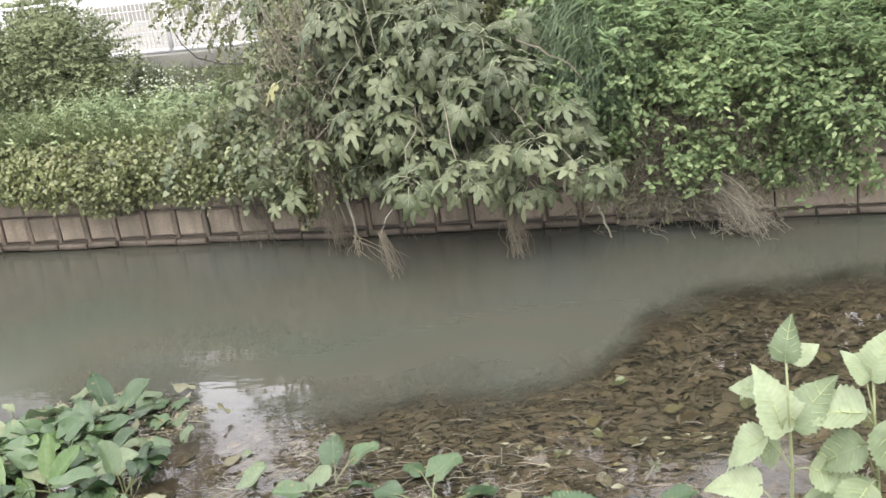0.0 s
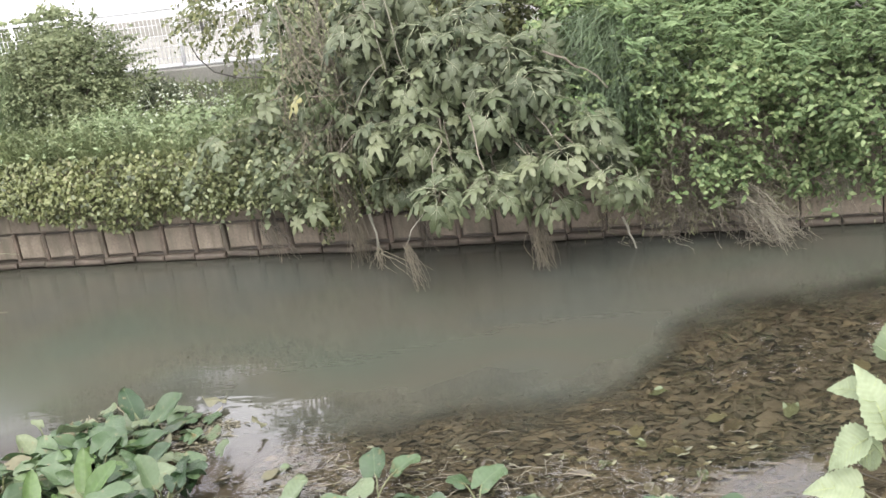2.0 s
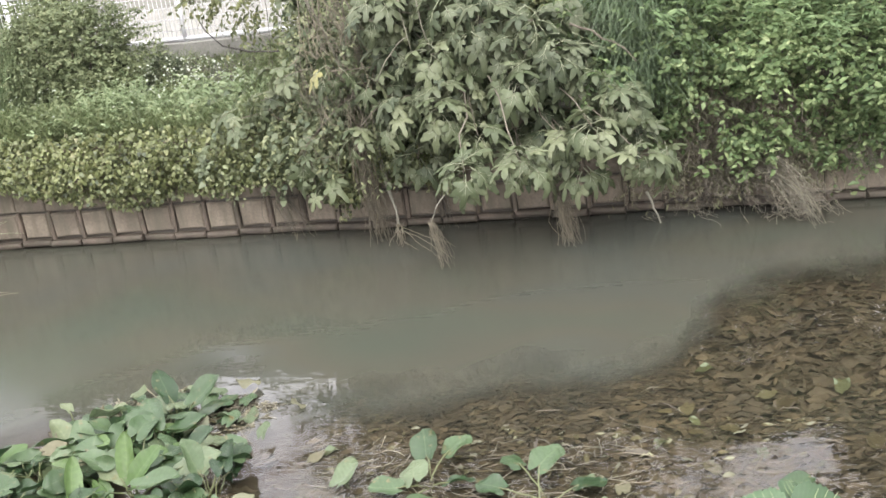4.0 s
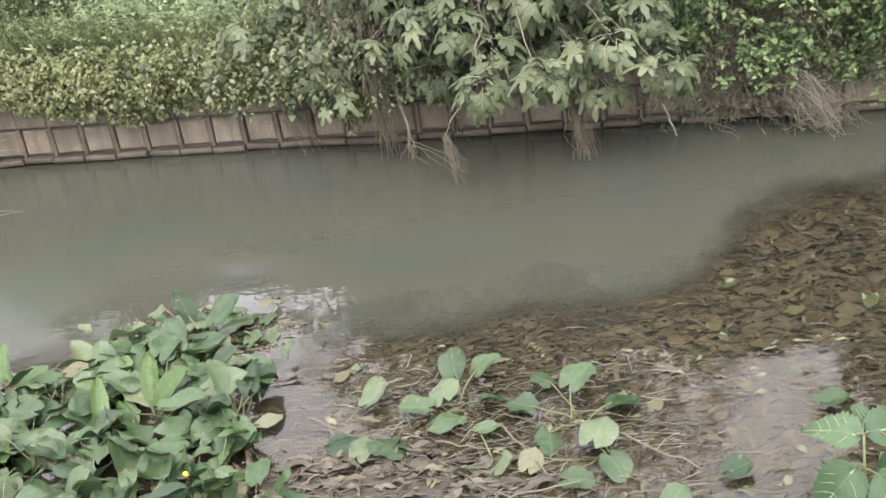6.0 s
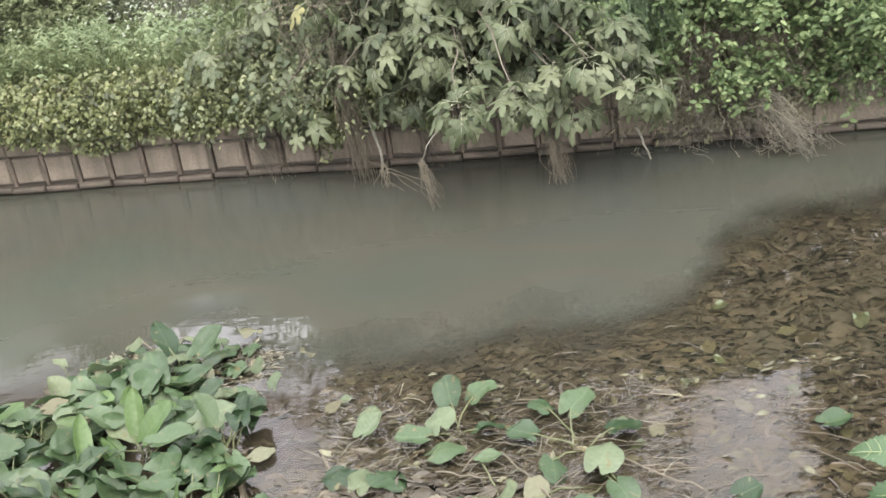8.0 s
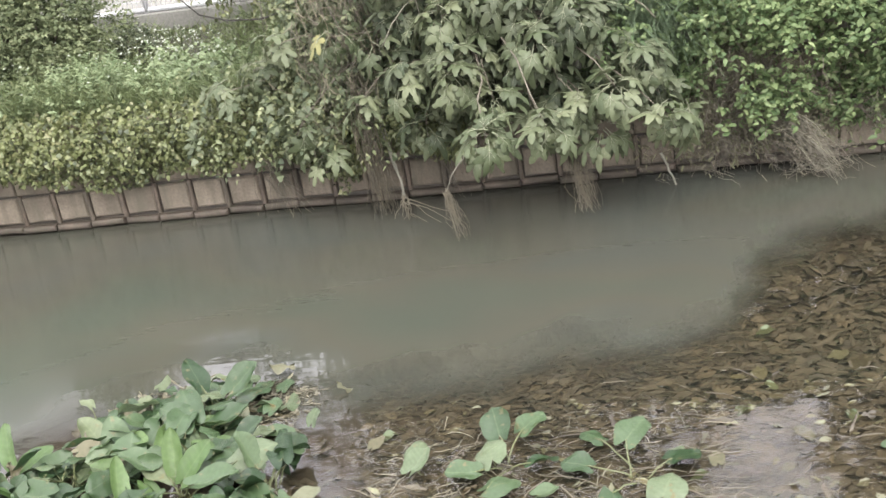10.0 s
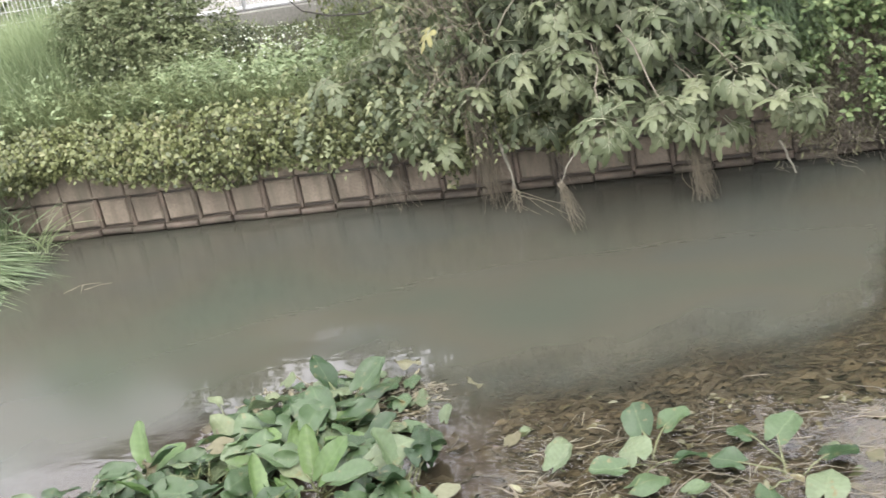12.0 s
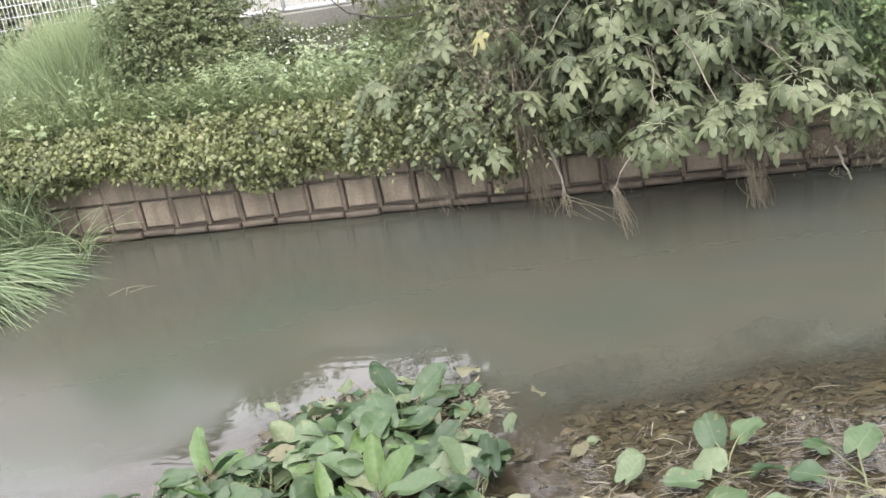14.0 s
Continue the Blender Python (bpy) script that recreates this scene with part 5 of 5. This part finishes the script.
def lily_leaf(plant, kind, at, heading, length, pitch, roll=0.0, stalk=True, variant=None, wide=1.0):
    """One blade on its stalk; heading in degrees from +x, pitch up from level."""
    c = np.array(plant.location)
    at = np.asarray(at, float)
    m = Matrix.Translation(at - c) @ pose(0, 0, 0, 0, 0, heading - 90) @ pose(0, 0, 0, pitch, roll, 0) @ Matrix.Diagonal((wide * length, length, length, 1.0))
    me = BLADES[kind][(int(abs(at[0] * 37 + at[1] * 53) * 10) if variant is None else variant) % len(BLADES[kind])]
    leaf = part(kind, me, plant, "", m)
    if stalk:
        foot = np.array([rng.normal(0, 0.03), rng.normal(0, 0.03), 0.0])
        v, f = tube(bent(foot, at - c, 0.02, 0.004, 6), np.linspace(0.0045, 0.0035, 6), 5)
        part("stalk", mesh_of("lily_stalk", v, f, STALK), plant)
    return leaf


def lily_plant(x, y, label):
    return thing("water_lily", label, "water lily", at=(x, y, float(ground_height(np.array(x), np.array(y)))), group="water lilies in the shallows")


# main rosette with upright young leaves
p = lily_plant(0.68, -4.02, "large water lily with upright fresh green leaves")
for kind, at, hd, ln, pt, rl in (("young_leaf", (0.64, -3.98, 0.10), 100, 0.27, 62, 0), ("young_leaf", (0.70, -4.02, 0.10), 55, 0.26, 48, 20), ("pale_leaf", (0.60, -4.0, 0.10), 150, 0.20, 20, -25),
                                 ("leaf", (0.80, -4.14, 0.13), 15, 0.26, 5, 0), ("leaf", (0.5, -3.95, 0.12), 160, 0.24, 12, 10), ("leaf", (0.78, -3.86, 0.08), 60, 0.24, 10, 0),
                                 ("leaf", (0.55, -4.18, 0.12), 230, 0.22, -8, 0), ("leaf", (0.95, -3.95, 0.13), 30, 0.25, 15, 25), ("leaf", (0.9, -4.25, 0.14), 300, 0.24, -15, 0)):
    lily_leaf(p, kind, at, hd, ln, pt, rl)
# rest of the bed
centres = []
while len(centres) < 70:
    x, y = rng.uniform(-0.9, 1.75), rng.uniform(-5.3, -3.15)
    if y > shelf_edge(x) - 0.30 - 0.2 * (x < 0.4) or x > 1.05 - 0.6 * (y + 3.9) or x < 0.12 - 3.2 * max(0.0, -3.8 - y) or math.hypot(x - 0.68, y + 4.02) < 0.25:
        continue
    if all(math.hypot(x - a, y - b) > 0.115 for a, b in centres):
        centres.append((x, y))
for x, y in centres:
    p = lily_plant(x, y, "water lily clump with broad overlapping green leaves")
    for k in range(rng.integers(7, 11)):
        a = rng.uniform(0, 360)
        d = rng.uniform(0.03, 0.17)
        z = rng.uniform(0.03, 0.15)
        kind = rng.choice(["leaf"] * 10 + ["young_leaf", "young_leaf", "pale_leaf", "dead_leaf"])
        up = rng.uniform(-25, 15) if rng.uniform() < 0.8 or kind == "dead_leaf" else rng.uniform(25, 60)
        lily_leaf(p, kind, (x + d * math.cos(radians(a)), y + d * math.sin(radians(a)), z), a + rng.normal(0, 30), rng.uniform(0.11, 0.27) * (0.6 if kind == "dead_leaf" else 1.0), up, rng.normal(0, 24))
# single plants in the litter, leaf by leaf
def mid_lily(x, y, label, leaves):
    """One small plant; each leaf: kind, place, heading, length, pitch."""
    p = lily_plant(x, y, label)
    for kind, lx, ly, lz, hd, ln, pt in leaves:
        lily_leaf(p, kind, (lx, ly, lz * 0.75), hd, ln * 1.0, pt * 0.75, rng.normal(0, 14), wide=1.28)


mid_lily(2.22, -3.95, "water lily with upright heart-shaped leaves in litter", (
    ("leaf", 2.2, -3.76, 0.09, 95, 0.19, 38),
    ("leaf", 2.31, -3.72, 0.09, 40, 0.17, 25),
    ("leaf", 2.18, -3.97, 0.09, 100, 0.18, 15),
    ("leaf", 2.1, -4.02, 0.05, 185, 0.17, 5),
    ("leaf", 2.17, -4.17, 0.06, 20, 0.19, 8),
    ("leaf", 2.36, -3.98, 0.06, 10, 0.16, 8),
))
mid_lily(1.82, -3.98, "water lily with folded yellowing leaf in litter", (
    ("pale_leaf", 1.8, -3.93, 0.06, 75, 0.15, 45),
    ("leaf", 1.8, -4.0, 0.07, 50, 0.17, 30),
))
mid_lily(1.86, -4.38, "water lily with partly dried flat leaves", (
    ("leaf", 1.8, -4.36, 0.05, 150, 0.18, 5),
    ("pale_leaf", 1.86, -4.42, 0.06, 80, 0.17, 6),
    ("leaf", 1.94, -4.34, 0.08, 330, 0.19, -5),
))
mid_lily(2.85, -4.08, "water lily with curling leaves beside open water", (
    ("leaf", 2.8, -3.9, 0.12, 55, 0.2, 20),
    ("leaf", 2.62, -4.03, 0.06, 160, 0.16, 5),
    ("leaf", 2.73, -4.25, 0.06, 290, 0.16, -25),
    ("leaf", 2.68, -3.8, 0.05, 150, 0.13, 15),
    ("leaf", 3.0, -4.02, 0.07, 20, 0.17, 0),
))
mid_lily(2.98, -4.35, "water lily with broad leaves on the mud", (
    ("leaf", 2.94, -4.34, 0.1, 70, 0.2, 15),
    ("leaf", 3.02, -4.45, 0.07, 300, 0.17, -20),
    ("leaf", 2.84, -4.58, 0.04, 0, 0.15, 0),
    ("dead_leaf", 2.66, -4.5, 0.04, 80, 0.14, 25),
))
mid_lily(2.48, -4.45, "small water lily with pale wilting leaves", (
    ("pale_leaf", 2.52, -4.52, 0.04, 60, 0.14, 20),
    ("leaf", 2.4, -4.22, 0.04, 30, 0.13, 0),
    ("pale_leaf", 2.33, -4.5, 0.02, 10, 0.13, 0),
))
mid_lily(3.98, -4.0, "single low water lily leaf in the shallows", (
    ("leaf", 3.95, -4.0, 0.04, 20, 0.16, 5),
))
mid_lily(3.55, -4.52, "small green water lily leaf at the surface", (
    ("leaf", 3.52, -4.52, 0.04, 30, 0.14, 8),
))
mid_lily(3.3, -4.74, "small upright water lily leaf", (
    ("leaf", 3.28, -4.76, 0.05, 60, 0.14, 35),
))

# loose pads floating or half sunk
PADS = ((4.3, -2.91, 0.15, 0.0), (3.5, -3.16, 0.13, 0.0), (3.75, -3.43, 0.12, 0.0), (3.62, -2.72, 0.12, 0.0), (3.88, -3.08, 0.13, 0.0), (4.02, -3.12, 0.17, 0.0), (3.35, -3.55, 0.12, 0.0), (3.6, -3.75, 0.12, 0.0),
        (3.2, -4.0, 0.12, 0.008), (3.05, -3.9, 0.1, 0.008), (4.4, -3.5, 0.14, 0.0), (4.7, -2.4, 0.13, 0.0), (4.85, -3.1, 0.16, 0.0), (3.45, -4.1, 0.11, 0.0), (1.55, -3.7, 0.13, 0.008), (1.64, -3.58, 0.1, 0.008))
PADS += tuple((float(a), float(b), float(c), 0.002) for a, b, c in zip(rng.uniform(3.1, 4.3, 16), rng.uniform(-4.7, -3.2, 16), rng.uniform(0.06, 0.11, 16)))
for i, (x, y, ln, z) in enumerate(PADS):
    ob = thing("floating_leaf", "pale dying water lily leaf floating flat", "leaf", data=BLADES["dead_leaf" if i % 3 else "pale_leaf"][2 % (3 if i % 3 else 2)], group="floating dead leaves")
    ob.matrix_basis = pose(x, y, z - 0.006, rng.normal(0, 3), rng.normal(0, 3), rng.uniform(0, 360)) @ Matrix.Scale(ln, 4)
for x, y, z, hd, ln, pt in ((0.92, -2.85, 0.05, 200, 0.2, 10), (0.66, -2.98, 0.04, 20, 0.2, 5), (0.5, -3.02, 0.05, 170, 0.18, 15), (0.3, -3.12, 0.03, 60, 0.2, 0), (1.30, -3.2, 0.10, 20, 0.13, -50), (0.85, -3.25, 0.04, 0, 0.2, 0), (1.2, -3.5, 0.05, 80, 0.16, 30), (0.1, -3.25, 0.03, 120, 0.2, 5), (0.72, -3.4, 0.04, 40, 0.21, 5), (0.45, -3.4, 0.05, 200, 0.2, 5), (-0.15, -3.4, 0.03, 30, 0.17, 0)):
    ob = thing("curled_leaf", "curled brown and green dying water lily leaf", "leaf", data=BLADES["dead_leaf" if int(x * 10) % 2 else "pale_leaf"][int(x * 10) % 2], group="curled leaves at the bed edge")
    ob.matrix_basis = pose(x, y, z, 0, 0, hd - 90) @ pose(0, 0, 0, pt, rng.normal(0, 15), 0) @ Matrix.Scale(ln * 0.72, 4)
for k in range(48):
    x = rng.uniform(0.0, 1.1)
    y = shelf_edge(x) - rng.uniform(0.02, 0.6)
    ob = thing("low_leaf", "dull green water lily leaf lying on the surface", "leaf", data=BLADES["leaf" if k % 3 else "pale_leaf"][k % 2], group="leaves lying at the bed edge")
    ob.matrix_basis = pose(x, y, rng.uniform(0.012, 0.05), rng.normal(0, 7), rng.normal(0, 7), rng.uniform(0, 360)) @ Matrix.Scale(rng.uniform(0.12, 0.19), 4)
stray = thing("stray_leaf", "lone yellow-green leaf standing from the water", "leaf", at=(-0.13, -3.22, 0.0))
part("blade", BLADES["pale_leaf"][0], stray, "", pose(0, 0, 0.08, 20, 0, 60) @ Matrix.Scale(0.11, 4))
part("stalk", mesh_of("stray_stalk", *tube(bent((0.03, -0.03, -0.05), (0, 0, 0.08), 0.02, 0.002), 0.004, 5), STALK), stray)
bud = thing("lily_bud", "small yellow water lily bud", "flower", at=(1.12, -4.68, 0.0))
bv, bf = tube([(0, 0, 0.10), (0, 0, 0.106), (0, 0, 0.12), (0, 0, 0.132), (0, 0, 0.137)], [0.006, 0.014, 0.017, 0.012, 0.003], 8)
part("petals", mesh_of("bud_petals", bv, bf, FLOWER), bud)
part("stalk", mesh_of("bud_stalk", *tube(bent((0.01, 0.02, -0.05), (0, 0, 0.1), 0.01, 0.002), 0.005, 5), STALK), bud)
for a, b in (((2.75, -4.55, 0.03), (2.5, -4.2, 0.06)), ((1.7, -4.45, 0.03), (1.58, -4.62, 0.03)), ((2.2, -4.3, 0.03), (2.45, -4.38, 0.05)), ((0.05, -3.72, 0.0), (0.02, -3.6, 0.16)), ((3.0, -4.2, 0.03), (3.4, -4.5, 0.03)), ((2.6, -4.72, 0.03), (2.9, -4.62, 0.05))):
    thing("dry_stalk", "thin dry pale stalk lying on the mud", "stalk", data=mesh_of("dry_stalk", *tube(bent(a, b, 0.01, 0.006), np.linspace(0.006, 0.004, 7), 5), STRAW), group="dry stalks")


# ---- saplings on the near bank ----
def toothed(seed):
    """An ovate pointed leaf with a toothed edge and a folded midrib, 1 long; quads."""
    r = np.random.default_rng(seed)
    rows, cols = 24, 6
    v = []
    for i in range(rows + 1):
        t = i / rows
        w = 0.43 * (math.sin(math.pi * t ** 0.68) ** 0.75) * (1 - 0.35 * t) if 0 < t < 1 else 0.008
        tooth = 1.0 + (0.09 if i % 2 else -0.06) * r.uniform(0.6, 1.3)
        for j in range(cols + 1):
            u = 2 * j / cols - 1
            xx = u * w * (tooth if abs(u) > 0.9 else 1)
            vein = 0.022 * math.cos(math.pi * 4 * (t - 0.35 * abs(u)) * 2)
            v.append((xx, t - 0.10 * abs(u) * (1 - t), 0.42 * abs(xx) - 0.42 * t * t + vein * abs(u) + 0.04 * math.sin(6 * t + 2 * seed + 2.5 * u)))
    f = [(i * (cols + 1) + j, i * (cols + 1) + j + 1, (i + 1) * (cols + 1) + j + 1, (i + 1) * (cols + 1) + j) for i in range(rows) for j in range(cols)]
    return np.array(v), np.array(f)


def sapling_ribs():
    """Midrib and side veins of a toothed leaf, a little proud of it; quads."""
    def lift(x, t):
        return 0.42 * abs(x) - 0.42 * t * t + 0.012
    pieces = [tube([(0, t, lift(0, t)) for t in (0.0, 0.25, 0.5, 0.75, 0.97)], np.linspace(0.014, 0.004, 5), 4)]
    for t in (0.12, 0.28, 0.45, 0.62):
        for side in (-1, 1):
            w = 0.30 * (1 - 0.5 * t)
            pieces.append(tube([(0, t, lift(0, t)), (0.55 * side * w, t + 0.07, lift(0.55 * w, t + 0.07)), (side * w, t + 0.17, lift(w, t + 0.17))], (0.007, 0.005, 0.003), 4))
    return joined(pieces)


SAPLING_RIB = mesh_of("leaf_rib", *sapling_ribs(), SPRIG_RIB)
SPRIG_MESH = [mesh_of("sapling_leaf", *toothed(i), SPRIG) for i in range(3)]
SHADED_MESH = [mesh_of("shaded_leaf", *toothed(i), SPRIG_SHADED) for i in range(3)]


def sapling(x, y, top, lean, leaves, label, meshes):
    z0 = float(ground_height(np.array(x), np.array(y))) - 0.03
    ob = thing("sapling", label, "sapling", at=(x, y, z0), group="saplings on the near bank")
    h = top - z0
    stem = bent((0, 0, 0), (lean, 0, h), 0.012, 0.002, 9, (1, 0, 0))
    part("stem", mesh_of("sapling_stem", *tube(stem, np.linspace(0.008, 0.003, 9), 6), SPRIG_STEM), ob)
    for i, (dx, dy, dz, tip, face, size) in enumerate(leaves):
        at = np.array([lean + dx, dy, h + dz])
        tip, face = unit(np.array(tip, float)), np.array(face, float)
        xx = unit(np.cross(tip, face))
        zz = np.cross(xx, tip)
        size = size * (1.25 if meshes is SHADED_MESH else 1.0)
        m = Matrix([[*(size * np.array([xx[r], tip[r], zz[r]])), at[r]] for r in range(3)] + [[0, 0, 0, 1]])
        leaf = part("leaf", meshes[i % 3], ob, "", m)
        part("leaf_rib", SAPLING_RIB, leaf)
        k = np.argmin(np.abs(stem[:, 2] - (at[2] - 0.05)))
        part("leaf_stalk", mesh_of("leaf_stalk", *tube(bent(stem[k], at, 0.008, 0.001, 5), 0.0022, 5), SPRIG_STEM), ob)


CAMWARD = (0.0, -0.75, 0.65)
sapling(4.44, -5.98, 1.70, 0.02, (
    (0.0, 0.0, 0.0, (0.05, 0.1, 1.0), (-0.3, -0.9, 0.25), 0.105), (0.02, 0.03, -0.02, (0.8, 0.4, 0.5), CAMWARD, 0.08),
    (-0.015, -0.01, -0.19, (-0.2, 0.0, 1.0), (0.5, -0.8, 0.2), 0.165), (0.02, -0.005, -0.18, (0.55, 0.1, 0.9), (-0.45, -0.8, 0.35), 0.15),
    (-0.05, 0.05, -0.12, (-1.0, 0.3, 0.25), (0.1, -0.55, 0.8), 0.10), (-0.06, -0.02, -0.21, (-0.85, -0.1, -0.45), (-0.2, -0.5, 0.85), 0.13),
    (0.05, 0.05, -0.16, (0.6, 0.8, 0.1), CAMWARD, 0.13), (-0.03, 0.03, -0.26, (-0.5, 0.3, -0.6), CAMWARD, 0.12),
    (0.06, -0.02, -0.3, (0.8, -0.2, -0.2), CAMWARD, 0.13), (-0.08, 0.0, -0.36, (-0.9, -0.2, 0.15), (0.2, -0.6, 0.8), 0.13), (0.04, 0.0, -0.40, (0.4, -0.4, -0.2), CAMWARD, 0.13)), "slender sapling with pale green toothed leaves", SPRIG_MESH)
sapling(4.66, -6.0, 1.68, 0.0, (
    (0.0, 0.0, -0.02, (0.25, 0.1, 1.0), (-0.6, -0.75, 0.2), 0.13), (-0.015, 0.0, -0.03, (-0.4, 0.1, 0.75), (0.4, -0.8, 0.4), 0.085), (-0.03, 0.0, -0.12, (-1.0, 0.05, 0.1), (0.0, -0.45, 0.9), 0.16),
    (-0.03, -0.02, -0.2, (-0.9, 0.0, -0.4), CAMWARD, 0.14), (0.03, -0.05, -0.13, (0.2, -0.3, -0.8), CAMWARD, 0.16), (-0.02, -0.05, -0.3, (-0.4, -0.3, -0.5), CAMWARD, 0.15), (0.0, 0.0, -0.36, (-0.7, -0.3, 0.2), CAMWARD, 0.14)),
    "bushy sapling with broad pale green leaves", SPRIG_MESH)
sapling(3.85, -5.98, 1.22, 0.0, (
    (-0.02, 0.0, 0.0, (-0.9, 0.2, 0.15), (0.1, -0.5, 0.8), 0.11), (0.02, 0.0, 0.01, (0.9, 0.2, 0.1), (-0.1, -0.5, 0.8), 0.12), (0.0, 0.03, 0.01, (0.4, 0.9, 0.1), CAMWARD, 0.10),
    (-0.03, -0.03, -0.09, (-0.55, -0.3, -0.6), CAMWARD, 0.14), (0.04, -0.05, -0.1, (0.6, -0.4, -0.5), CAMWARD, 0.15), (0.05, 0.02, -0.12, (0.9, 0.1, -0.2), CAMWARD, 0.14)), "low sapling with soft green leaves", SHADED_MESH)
